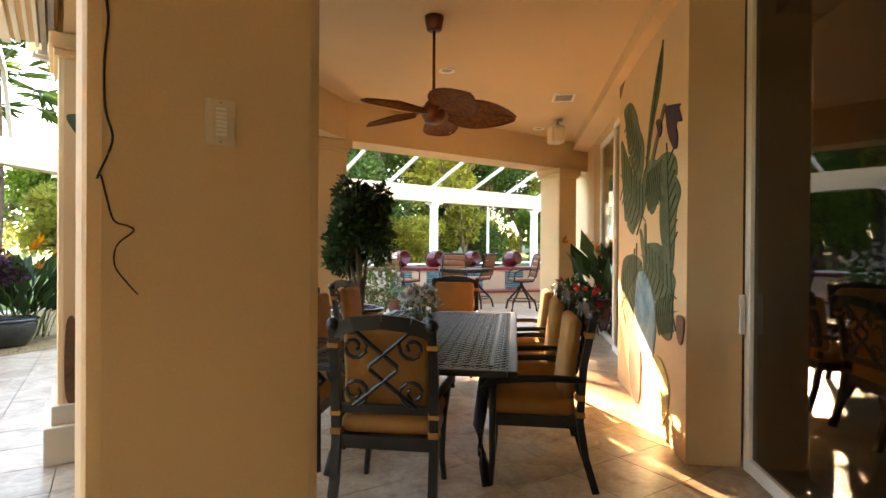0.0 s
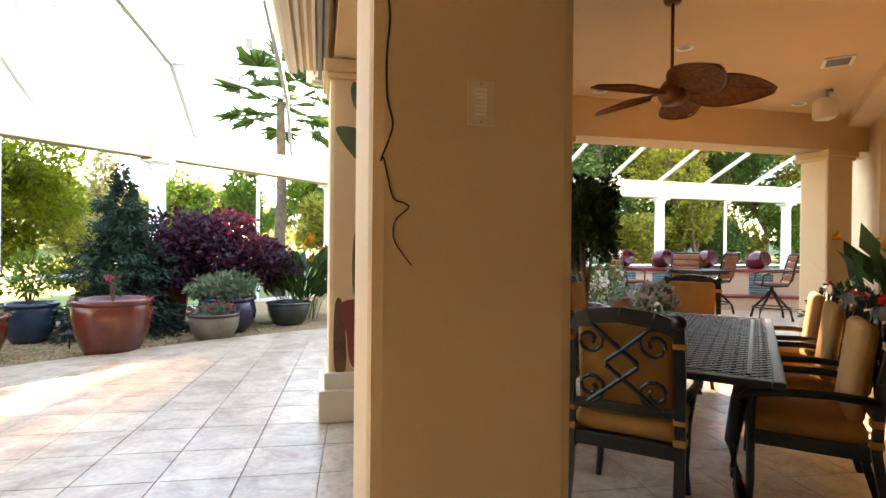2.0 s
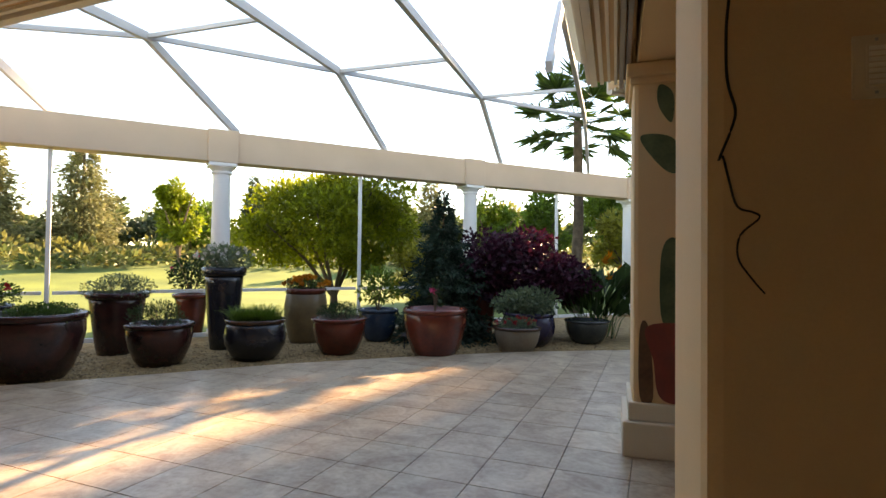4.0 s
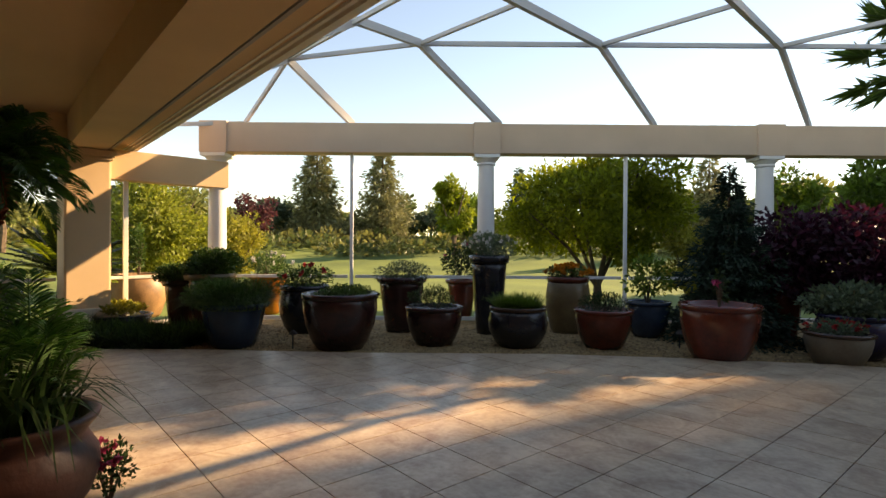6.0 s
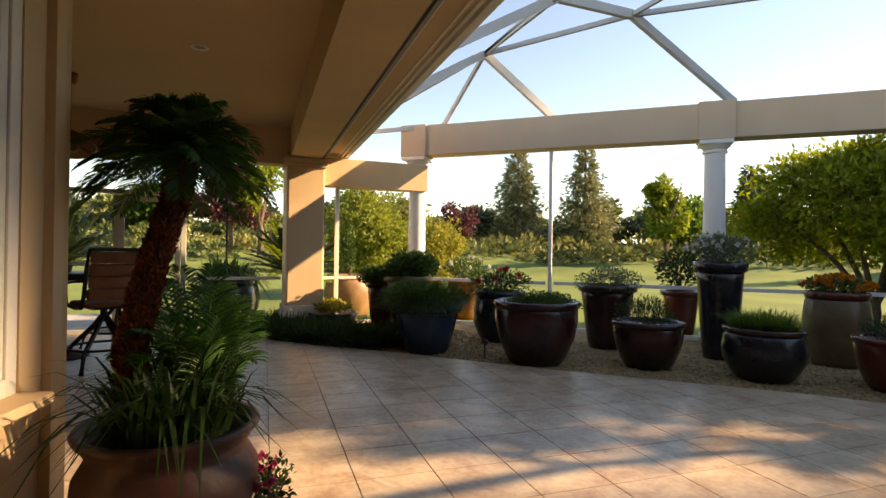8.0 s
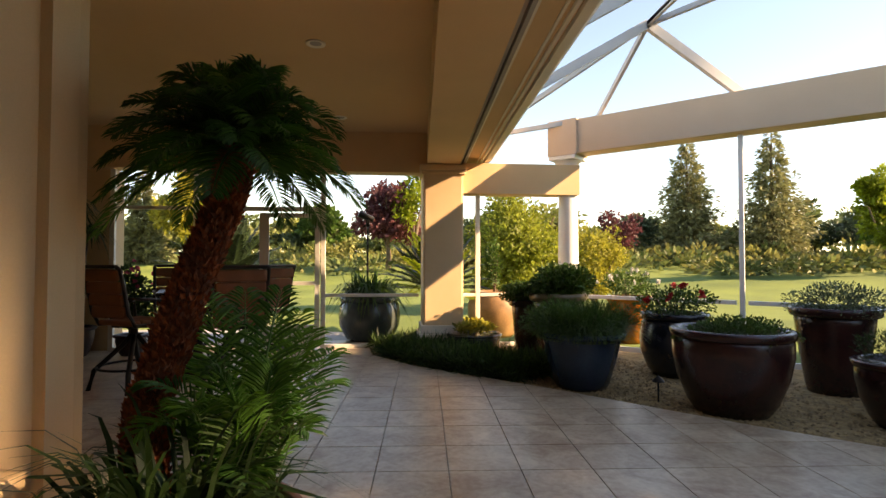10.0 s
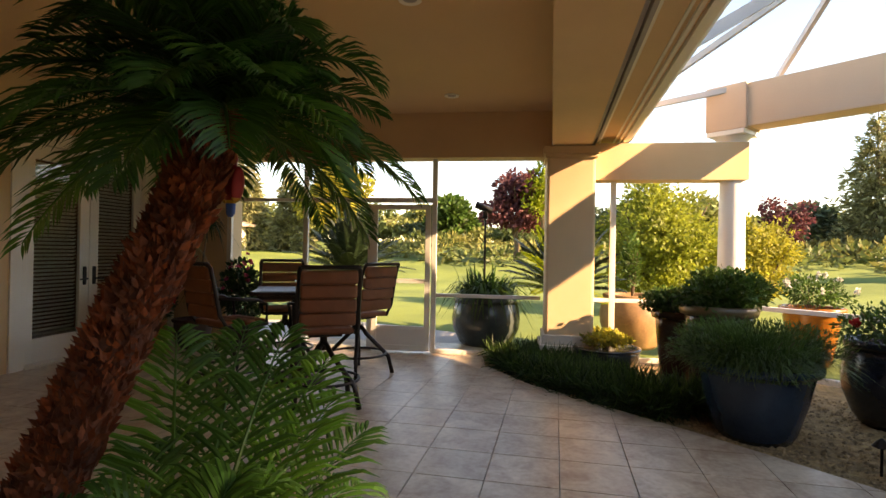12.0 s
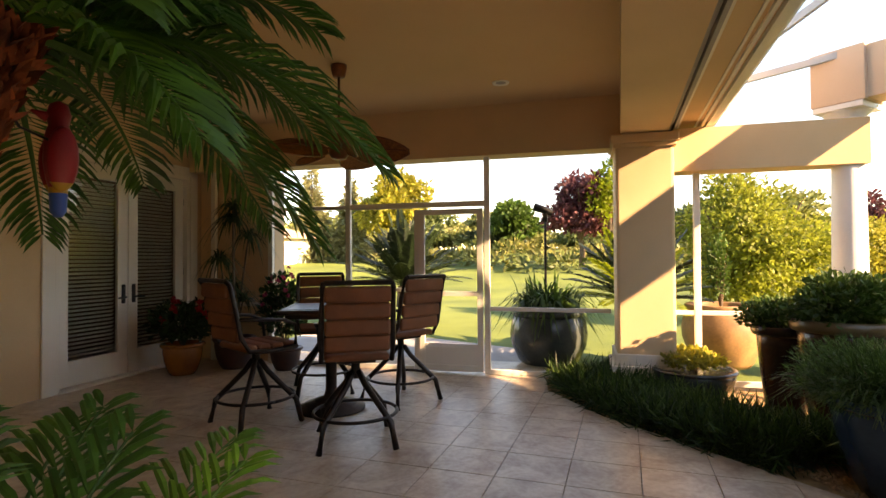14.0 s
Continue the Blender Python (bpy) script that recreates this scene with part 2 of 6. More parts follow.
def eave(name, p, q, w=0.34, drop=0.0):
    """A boxed eave w wide with fascia, mouldings, screen tracks and a gutter along its edge."""
    p, q = Vector((*p, 0)), Vector((*q, 0))
    d = (q - p).normalized()
    s = Vector((-d.y, d.x, 0))
    th = thing(name, (0, 0, 0), 0, "boxed tan eave with a moulded gutter", "eave", kind="structure")
    bm = bmesh.new()
    prism(bm, [p, q, q + s * w, p + s * w], 2.98, 3.34)
    part("soffit", bm, STUCCO, th)
    bm = bmesh.new()
    prism(bm, [p + s * w, q + s * w, q + s * (w + 0.03), p + s * (w + 0.03)], 2.96, 3.36)
    part("fascia", bm, TRIM, th)
    bm = bmesh.new()
    o = [(0.032, 3.16), (0.08, 3.16), (0.13, 3.20), (0.14, 3.27), (0.16, 3.29), (0.16, 3.31), (0.032, 3.31)]
    a = [bm.verts.new(p + s * (w + x) + Vector((0, 0, z - drop))) for x, z in o]
    b = [bm.verts.new(q + s * (w + x) + Vector((0, 0, z - drop))) for x, z in o]
    for i in range(len(o)):
        j = (i + 1) % len(o)
        bm.faces.new((a[i], a[j], b[j], b[i]))
    bm.faces.new(a)
    bm.faces.new(b[::-1])
    bmesh.ops.recalc_face_normals(bm, faces=bm.faces)
    part("gutter", bm, TRIM, th)
    for k, dz in ((0.02, 2.955), (0.065, 2.935)):
        bm = bmesh.new()
        prism(bm, [p + s * k, q + s * k, q + s * (k + 0.032), p + s * (k + 0.032)], dz - 0.035, 2.979)
        part("screen_track", bm, GREY, th)
    for k, m, z in ((0.115, 0.022, 2.945), (w - 0.17, 0.022, 2.968), (w - 0.115, 0.03, 2.955), (w - 0.06, 0.054, 2.94)):
        bm = bmesh.new()
        prism(bm, [p + s * k, q + s * k, q + s * (k + m), p + s * (k + m)], z, 2.979)
        part("moulding", bm, TRIM, th)
    return th


eave("eave_west", (-10.9, west_y(-10.9) + 0.253), (-0.1, west_y(-0.1) + 0.253), 0.48, 0.12)
eave("eave_corner", (-0.05, 2.66), (-0.05, 5.3))
eave("eave_garden", (-0.05, 5.3), (2.75, 7.2))
eave("eave_far", (2.75, 7.2), (14, 7.1))

# house walls


def wall(name, p, q, t=0.2, z0=0.0, z1=CEIL_Z, material=None, label="tan stucco house wall"):
    def b(bm):
        P, Q = Vector((*p, 0)), Vector((*q, 0))
        d = (Q - P).normalized()
        s = Vector((d.y, -d.x, 0)) * t
        prism(bm, [P, Q, Q + s, P + s], z0, z1)
    return solid(name, material or STUCCO, label, "wall", b)


def abt(a, b):
    v = ab(a, b)
    return (v.x, v.y)


wall("wall_mural", abt(3.85, -0.96), abt(6.2, -0.96), 0.35)
wall("wall_dining", abt(9.4, -1.15), abt(16, -1.15), 0.2)
wall("wall_bay", (-4.05, 0.56), (-3.70, 0.473), 0.25)
wall("wall_bay_east", (-1.81, 0.005), (1.2, -0.74), 0.25)
wall("wall_return", (-4.05, -3.7), (-4.05, 0.55), 0.2)
wall("wall_doors_east", (-8.2, -3.72), (-4.05, -3.72), 0.25)
wall("wall_doors_west", (-11.2, -3.72), (-10.22, -3.72), 0.25)
wall("wall_end", (-10.45, -2.45), (-10.45, -3.70), 0.25, z1=2.74)
wall("wall_over_doors", (-10.22, -3.72), (-8.2, -3.72), 0.25, z0=2.68)

# the screened arcade: round columns, stucco beam, posts and rails
ARC_B = 10.62


def arcade_column(a):
    p = ab(a, ARC_B)
    th = thing("arcade_column", p, math.degrees(AL), "round white column with a moulded capital under the arcade beam", "column", "arcade columns", "structure")
    bm = bmesh.new()
    lathe(bm, [(0.20, 0.0), (0.20, 0.12), (0.165, 0.16), (0.165, 0.9), (0.158, 1.8), (0.145, 2.86), (0.145, 2.9)], 24)
    part("shaft", bm, WHITE, th, smooth=True)
    bm = bmesh.new()
    lathe(bm, [(0.15, 2.86), (0.175, 2.87), (0.175, 2.90), (0.155, 2.91), (0.19, 2.95), (0.22, 2.98), (0.22, 3.0)], 24)
    box(bm, (0, 0, 3.02), (0.46, 0.46, 0.06), bevel=0.008)
    part("capital", bm, WHITE, th)
    return th


COLS = [-3.83, 1.15, 6.33, 11.3]
for a in COLS:
    arcade_column(a)


def arcade_beam():
    th = structure("beam_arcade", "pale stucco arcade beam carrying the screen roof", "beam")
    for p, q in zip(COLS, COLS[1:]):
        bm = bmesh.new()
        box(bm, (*ab((p + q) / 2, ARC_B)[:2], 3.34), (q - p - 0.49, 0.36, 0.54), math.degrees(AL), bevel=0.01)
        part("beam", bm, STUCCO_PALE, th)
    for a in COLS:
        bm = bmesh.new()
        box(bm, (*ab(a, ARC_B)[:2], 3.34), (0.50, 0.46, 0.575), math.degrees(AL), bevel=0.012)
        part("block", bm, STUCCO_PALE, th)


arcade_beam()

# the far arcade, along the back of the dining garden
FAR = [(0.15, 15.5), (5.6, 15.75), (11.0, 15.95), (16.4, 16.2), (22.0, 16.45)]


def far_arcade():
    th = structure("beam_far_arcade", "pale stucco beam of the far arcade", "beam")
    for p, q in zip(FAR, FAR[1:]):
        bm = bmesh.new()
        bar(bm, (*p, 3.34), (*q, 3.34), 0.36, 0.54)
        part("beam", bm, STUCCO_PALE, th)
    sc = structure("fence_far_arcade", "white aluminium screen frame of the far arcade", "screen")
    for p, q in zip(FAR, FAR[1:]):
        m = ((p[0] + q[0]) / 2, (p[1] + q[1]) / 2)
        bm = bmesh.new()
        bar(bm, (*m, -0.1), (*m, 3.08), 0.07, 0.07)
        part("post", bm, WHITE, sc)
        bm = bmesh.new()
        bar(bm, (*p, 0.82), (*q, 0.82), 0.05, 0.055)
        part("rail", bm, WHITE, sc)
    for x, y in FAR[1:]:
        c = arcade_column(0)
        c.matrix_world = pose(x, y, 0)
    for k in range(11):
        x = 1.5 + 1.9 * k
        y = 15.55 + 0.043 * x
        bm = bmesh.new()
        bar(bm, (x, y, 3.62), (x + 0.2, y - 2.2, 4.62), 0.06, 0.11)
        part("rafter", bm, ALU_SHADED, sc)
        bm = bmesh.new()
        bar(bm, (x + 0.2, y - 2.2, 4.62), (x + 0.2, 8.2 if x > 3.2 else 10.5, 4.62), 0.06, 0.11)
        part("rafter", bm, ALU_SHADED, sc)


far_arcade()

# screen panels: posts, rails and kerb along the arcade


def arcade_screen():
    th = structure("fence_arcade", "white aluminium screen frame with posts and a chair rail", "screen")
    mids = [(p + q) / 2 for p, q in zip(COLS, COLS[1:])]
    for a in mids:
        bm = bmesh.new()
        box(bm, (*ab(a, ARC_B)[:2], 1.53), (0.06, 0.06, 3.06), math.degrees(AL), bevel=0.005)
        part("post", bm, WHITE, th)
    edges = sorted(COLS + mids)
    for p, q in zip(edges, edges[1:]):
        c = ab((p + q) / 2, ARC_B)
        for z, h in ((0.80, 0.055), (0.03, 0.07)):
            bm = bmesh.new()
            box(bm, (c.x, c.y, z), (q - p - 0.14, 0.05, h), math.degrees(AL), bevel=0.005)
            part("rail", bm, WHITE, th)


arcade_screen()

# the short beam between west column and first arcade column, and its screen
beam("beam_link", (-10.31, 2.83), (-10.31, 4.72), 0.34, z0=2.42, z1=2.90, label="short pale stucco beam from column to arcade")


def west_screen():
    th = structure("fence_west", "white aluminium screen wall with door at the patio end", "screen")
    X = -10.36

    def b(y, z, w, h, name="rail", d=0.05):
        bm = bmesh.new()
        box(bm, (X, y, z), (d, w, h), bevel=0.005)
        part(name, bm, TRIM, th)
    for y in (-3.4, -2.45, -1.25, 0.66):
        b(y, 1.37, 0.07, 2.74, "post", 0.06)
    b(3.1, 1.21, 0.07, 2.42, "post", 0.06)
    b(1.42, 0.82, 1.46, 0.05)
    b(1.42, 0.03, 1.46, 0.06)
    b(2.96, 0.82, 0.22, 0.05)
    b(3.85, 0.82, 1.42, 0.05)
    b(3.85, 0.03, 1.42, 0.06)
    b(-0.295, 2.16, 1.84, 0.07)
    b(-1.85, 2.16, 1.13, 0.05)
    b(-1.85, 0.82, 1.13, 0.05)
    b(-1.85, 0.03, 1.13, 0.06)
    b(-2.93, 0.82, 0.88, 0.05)
    b(-0.27, 1.05, 0.07, 2.10, "post", 0.05)
    b(-0.74, 1.05, 0.86, 0.05)
    b(-0.74, 0.03, 0.86, 0.06)
    # screen door
    d = thing("screen_door", (X + 0.03, 0.19, 0.01), 0, "white aluminium screen door with a kick plate, closed", "door", kind="structure")
    bm = bmesh.new()
    for y in (-0.385, 0.385):
        box(bm, (0, y, 1.05), (0.035, 0.075, 2.07), bevel=0.004)
    for z, h in ((2.05, 0.07), (1.0, 0.06), (0.33, 0.06), (0.05, 0.08)):
        box(bm, (0, 0, z), (0.034, 0.7, h), bevel=0.004)
    part("door_frame", bm, TRIM, d)
    bm = bmesh.new()
    box(bm, (0, 0, 0.2), (0.012, 0.7, 0.24))
    part("kick_plate", bm, TRIM, d)


west_screen()

# screen roof: white rafters that rise to a knee, run level and drop to the eave


def screen_roof():
    th = structure("roof_screen", "white aluminium frame of the screen roof, coloured grey as shaded", "roof")

    def rb(p, q, w=0.07, h=0.12, nm="rafter"):
        bm = bmesh.new()
        bar(bm, p, q, w, h)
        part(nm, bm, ALU_SHADED, th)
    Z = 4.62
    feet = [-1.34, 1.41, 4.30, 7.20, 9.92]
    base = ARC_B + 0.06
    knees, inner = [], []
    for i, a in enumerate(feet):
        f = ab(a, base, 3.64)
        t = (base - 9.3) / N2.y * (1.0 if i else 0.66)
        k = Vector((f.x, f.y - t, Z - (0.1 if i == 0 else 0)))
        rb(f, k)
        y1 = max(4.95, min(k.y, 5.2)) if f.x < -0.9 else 7.2
        if k.y > y1 + 0.2:
            m = Vector((f.x, y1, Z))
            rb(k, m)
        else:
            m = k
        rb(m, Vector((f.x, west_y(f.x) + 0.82 if f.x < -0.9 else 6.0, 3.42)))
        knees.append(k)
        inner.append(m)
    for p, q in zip(knees, knees[1:]):
        rb(p, q, 0.05, 0.07, "purlin")
        rb(p, Vector((q.x, p.y, Z)), 0.045, 0.06, "purlin")
    rb(inner[0], Vector((inner[3].x, inner[0].y, Z)), 0.045, 0.06, "purlin")
    c = ab(-3.35, base, 3.64)
    rb(c, knees[0], 0.05, 0.07)
    rb(c, Vector((-10.45, west_y(-10.45) + 0.82, 3.42)), 0.05, 0.07, "purlin")
    rb(knees[0], Vector((-9.9, west_y(-9.9) + 0.82, 3.42)), 0.05, 0.07)
    bm = bmesh.new()
    box(bm, (*ab((COLS[0] + COLS[-1]) / 2, base)[:2], 3.63), (COLS[-1] - COLS[0] + 0.4, 0.06, 0.05), math.degrees(AL))
    part("top_plate", bm, ALU_SHADED, th)


screen_roof()

# ---------------------------------------------------------------- the house: shell, dark rooms, glazing
GLASS = glass_mat("window_glass", (0.82, 0.84, 0.80))
GLASS_DARK = glass_mat("tinted_glass", (0.14, 0.12, 0.09))
# dark brown on walls and ceilings alike: the unlit rooms' shade in colour
ROOM = mat("unlit_room", (0.22, 0.11, 0.06), 0.8, var=0.1, scale=1.5, fine=60)
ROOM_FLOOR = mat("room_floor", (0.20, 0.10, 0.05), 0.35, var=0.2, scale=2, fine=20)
BLACK = mat("black_metal", (0.015, 0.013, 0.012), 0.4, metal=0.3, var=0.2, scale=8, fine=60)


def slanted(name, a0, a1, b0, b1, z0, z1, m, label, category):
    solid(name, m, label, category, lambda bm: prism(bm, [ab(a0, b0), ab(a1, b0), ab(a1, b1), ab(a0, b1)], z0, z1))


# living room behind the sliding doors, its shell added to stop light leaks
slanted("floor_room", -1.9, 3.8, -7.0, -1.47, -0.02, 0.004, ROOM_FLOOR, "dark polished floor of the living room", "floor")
slanted("wall_room_back", -1.9, 3.9, -7.2, -7.0, 0, 3.3, ROOM, "back wall closing the living room, coloured dark as unlit", "wall")
slanted("wall_room_end", 3.9, 4.1, -7.2, -1.40, 0, 3.3, ROOM, "end wall closing the living room, coloured dark as unlit", "wall")
slanted("wall_room_side", -2.1, -1.9, -7.2, -1.45, 0, 3.3, ROOM, "side wall closing the living room, coloured dark as unlit", "wall")
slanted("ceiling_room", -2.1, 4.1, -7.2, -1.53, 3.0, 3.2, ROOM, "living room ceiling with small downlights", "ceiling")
slanted("wall_over_sliders", -1.9, 3.84, -1.52, -1.32, 3.2, CEIL_Z, STUCCO, "tan wall over the sliding doors", "wall")
# dining-side room behind the second slider, closed by an added back wall
slanted("wall_study_back", 4.3, 16.0, -5.0, -4.8, 0, 3.3, ROOM, "back wall closing the study, coloured dark as unlit", "wall")
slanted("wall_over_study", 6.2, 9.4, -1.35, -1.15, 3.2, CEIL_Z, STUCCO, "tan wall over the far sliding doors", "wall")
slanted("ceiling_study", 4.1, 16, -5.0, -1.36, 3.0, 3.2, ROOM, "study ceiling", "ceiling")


def sliding_door(name, a0, a1, b, top, m, frame_m, label, handle=True):
    th = thing(name, ab((a0 + a1) / 2, b), math.degrees(AL), label, "door", kind="structure")
    w = (a1 - a0)
    bm = bmesh.new()
    for x in (-w / 2 + 0.04, w / 2 - 0.04):
        box(bm, (x, 0, top / 2), (0.08, 0.06, top), bevel=0.005)
    box(bm, (0, 0, top - 0.04), (w - 0.16, 0.06, 0.08), bevel=0.005)
    box(bm, (0, 0, 0.05), (w - 0.16, 0.06, 0.09), bevel=0.005)
    fr = part("door_frame", bm, frame_m, th)
    bm = bmesh.new()
    box(bm, (0, 0, top / 2), (w - 0.15, 0.012, top - 0.16))
    g = part("pane", bm, m, th)
    g.visible_shadow = False
    if handle:
        bm = bmesh.new()
        box(bm, (w / 2 - 0.04, 0.06, 1.02), (0.03, 0.035, 0.26), bevel=0.012)
        part("door_handle", bm, TRIM, fr, "white pull handle")
    return th


sliding_door("door_slider", 1.55, 3.83, -1.345, 3.2, GLASS_DARK, TRIM, "tall tinted glass sliding door, closed")
sliding_door("door_slider_back", -1.9, 1.6, -1.42, 3.2, GLASS_DARK, TRIM, "fixed tinted glass panel beside the sliding door", False)
sliding_door("door_study", 6.3, 7.85, -1.22, 3.2, GLASS, TRIM, "tall glass sliding door to the study", False)
sliding_door("door_study_far", 7.85, 9.4, -1.28, 3.2, GLASS, TRIM, "fixed glass panel beside the study door", False)
slanted("trim_sill", -1.9, 3.84, -1.52, -1.34, -0.01, 0.018, GREY, "metal track under the sliding doors", "sill")
# strip of dark curtain behind the slider
slanted("curtain", 3.0, 3.7, -1.75, -1.66, 0.02, 2.85, mat("curtain", (0.10, 0.075, 0.03), 0.9, var=0.3, scale=2, fine=30), "heavy dark olive curtain behind the glass", "curtain")

# west wing rooms, closed and dark: walls added to shut out light
solid("wall_west_back", ROOM, "back wall added behind the french doors, coloured dark as unlit", "wall", lambda bm: prism(bm, [(-11.2, -6.2), (-3.8, -6.2), (-3.8, -6.0), (-11.2, -6.0)], 0, 3.3))
solid("wall_west_side", ROOM, "side wall added to the west room, coloured dark as unlit", "wall", lambda bm: prism(bm, [(-11.4, -6.2), (-11.2, -6.2), (-11.2, -3.72), (-11.4, -3.72)], 0, 3.3))
solid("wall_bay_back", ROOM, "wall added behind the bay window, coloured dark as unlit", "wall", lambda bm: prism(bm, [(-3.85, -1.9), (0.6, -2.6), (0.6, -2.4), (-3.85, -1.7)], 0, 3.3))
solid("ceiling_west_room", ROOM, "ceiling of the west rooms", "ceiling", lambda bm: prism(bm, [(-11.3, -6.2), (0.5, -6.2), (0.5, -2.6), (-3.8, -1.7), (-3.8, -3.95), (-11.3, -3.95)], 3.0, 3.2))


def bay_window():
    """Window in the wall that runs back from the house corner: frame, pane and a deep sill."""
    d = Vector((1.15, -0.29, 0)).normalized()
    rz = math.degrees(math.atan2(d.y, d.x))
    c = Vector((-2.755, 0.238, 0))
    solid("wall_under_bay", STUCCO, "tan wall under the bay window", "wall", lambda bm: box(bm, (c.x + 0.12 * d.y, c.y - 0.12 * d.x, 0.33), (1.95, 0.24, 0.66), rz))
    solid("wall_over_bay", STUCCO, "tan wall over the bay window", "wall", lambda bm: box(bm, (c.x + 0.12 * d.y, c.y - 0.12 * d.x, 3.06), (1.95, 0.24, 0.62), rz))
    th = thing("window_bay", (c.x, c.y, 0), rz, "cream-framed window with a deep stucco sill", "window", kind="structure")
    for nm, cc, s in (("window_frame", (-0.94, -0.06, 1.72), (0.07, 0.10, 2.1)), ("window_frame", (0.94, -0.06, 1.72), (0.07, 0.10, 2.1)), ("window_frame", (0, -0.06, 2.72), (1.82, 0.10, 0.07)), ("window_frame", (0, -0.06, 0.73), (1.82, 0.10, 0.08)),
                      ("stile", (-0.88, -0.05, 1.72), (0.05, 0.06, 1.9)), ("stile", (0, -0.05, 1.72), (0.06, 0.06, 1.9)), ("window_sill", (0, 0.05, 0.675), (2.0, 0.16, 0.045))):
        bm = bmesh.new()
        box(bm, cc, s, bevel=0.008)
        part(nm, bm, TRIM if nm != "window_sill" else STUCCO, th)
    bm = bmesh.new()
    box(bm, (0, -0.06, 1.72), (1.84, 0.012, 1.94))
    part("pane", bm, GLASS_DARK, th).visible_shadow = False


bay_window()


def french_doors():
    """A pair of glazed doors with blinds, in the wall of the west patio."""
    y = -3.80
    th = thing("door_french", (-9.21, y, 0), 0, "pair of cream french doors with slatted blinds, closed", "door", kind="structure")
    bm = bmesh.new()
    for x in (-0.985, 0.985):
        box(bm, (x, 0.02, 1.34), (0.06, 0.14, 2.68), bevel=0.006)
    box(bm, (0, 0.02, 2.65), (1.91, 0.14, 0.06), bevel=0.006)
    box(bm, (0, 0.04, 0.012), (1.95, 0.16, 0.024))
    part("door_frame", bm, TRIM, th)
    for sx in (-1, 1):
        cx = sx * 0.478
        bm = bmesh.new()
        for x in (-0.40, 0.40):
            box(bm, (cx + x, 0, 1.325), (0.145, 0.05, 2.58), bevel=0.006)
        box(bm, (cx, 0, 2.53), (0.66, 0.05, 0.17), bevel=0.006)
        box(bm, (cx, 0, 0.18), (0.66, 0.05, 0.29), bevel=0.006)
        leaf = part("leaf", bm, TRIM, th)
        bm = bmesh.new()
        box(bm, (cx, 0, 1.385), (0.66, 0.01, 2.14))
        part("pane", bm, GLASS, leaf).visible_shadow = False
        me = None
        for k in range(44):
            if me is None:
                bm = bmesh.new()
                box(bm, (0, 0, 0), (0.64, 0.045, 0.003), m=pose(0, 0, 0, 38, 0, 0))
                sl = part("slat", bm, TRIM, leaf)
                me = sl.data
            else:
                sl = new("slat", me)
                sl.parent = leaf
            sl.location = (cx, -0.05, 0.36 + 0.0475 * k)
        hx = cx - sx * 0.40
        bm = bmesh.new()
        box(bm, (hx, 0.035, 1.04), (0.052, 0.02, 0.24), bevel=0.012)
        tube(bm, [(hx, 0.03, 1.0), (hx, 0.085, 1.0), (hx + sx * 0.02, 0.095, 1.0), (hx + sx * 0.12, 0.09, 0.995)], 0.011, 8)
        part("door_handle", bm, BLACK, leaf, "black lever handle on a long plate")
        for z in (0.3, 1.3, 2.3):
            bm = bmesh.new()
            tube(bm, [(cx + sx * 0.485, 0.03, z - 0.05), (cx + sx * 0.485, 0.03, z + 0.05)], 0.009, 8)
            part("hinge", bm, BLACK, leaf)
    bm = bmesh.new()
    for x in (-1.09, 1.09):
        box(bm, (x, 0.085, 1.38), (0.14, 0.03, 2.76), bevel=0.006)
    box(bm, (0, 0.085, 2.74), (2.32, 0.03, 0.13), bevel=0.006)
    part("casing", bm, TRIM, th)


french_doors()

# ---------------------------------------------------------------- plants
RNG = np.random.default_rng(7)


def leaf_mat(name, col, var=0.25, trans=0.35, rough=0.5, island=0.35):
    return mat(name, col, rough, var=var, scale=1.5, fine=9, bump=0.0, island=island, trans=trans, spec=0.3)


G_DARK = leaf_mat("leaf_dark_green", (0.035, 0.075, 0.02))
G_MID = leaf_mat("leaf_green", (0.07, 0.14, 0.025))
G_LIGHT = leaf_mat("leaf_light_green", (0.14, 0.24, 0.03), trans=0.45)
G_YELLOW = leaf_mat("leaf_yellow_green", (0.27, 0.34, 0.03), trans=0.5)
G_MAPLE = leaf_mat("leaf_maple", (0.28, 0.33, 0.022), trans=0.55)
# distant conifers: haze and sun are put into this pale olive
G_CONIFER = leaf_mat("needle_hazy_olive", (0.29, 0.29, 0.13), trans=0.3)
G_SPRUCE = leaf_mat("needle_dark", (0.025, 0.06, 0.035), trans=0.1)
G_PURPLE = leaf_mat("leaf_purple", (0.07, 0.012, 0.03), trans=0.3)
G_RUST = leaf_mat("leaf_rust", (0.17, 0.055, 0.06), trans=0.4)
G_GOLD = leaf_mat("leaf_golden", (0.40, 0.38, 0.06), trans=0.5)
G_GOLDGREEN = leaf_mat("leaf_gold_green", (0.30, 0.34, 0.05), trans=0.5)
G_PALM = leaf_mat("palm_frond", (0.06, 0.17, 0.03), trans=0.45, rough=0.4)
G_GREY = leaf_mat("leaf_grey_green", (0.16, 0.22, 0.12), trans=0.3)
F_ORANGE = leaf_mat("petal_orange", (0.75, 0.24, 0.01), trans=0.3)
F_RED = leaf_mat("petal_red", (0.60, 0.03, 0.03), trans=0.3)
F_PINK = leaf_mat("petal_pink", (0.70, 0.08, 0.20), trans=0.3)
F_WHITE = leaf_mat("petal_white", (0.80, 0.77, 0.70), trans=0.3, island=0.1)
F_YELLOW = leaf_mat("petal_yellow", (0.62, 0.52, 0.06), trans=0.3)
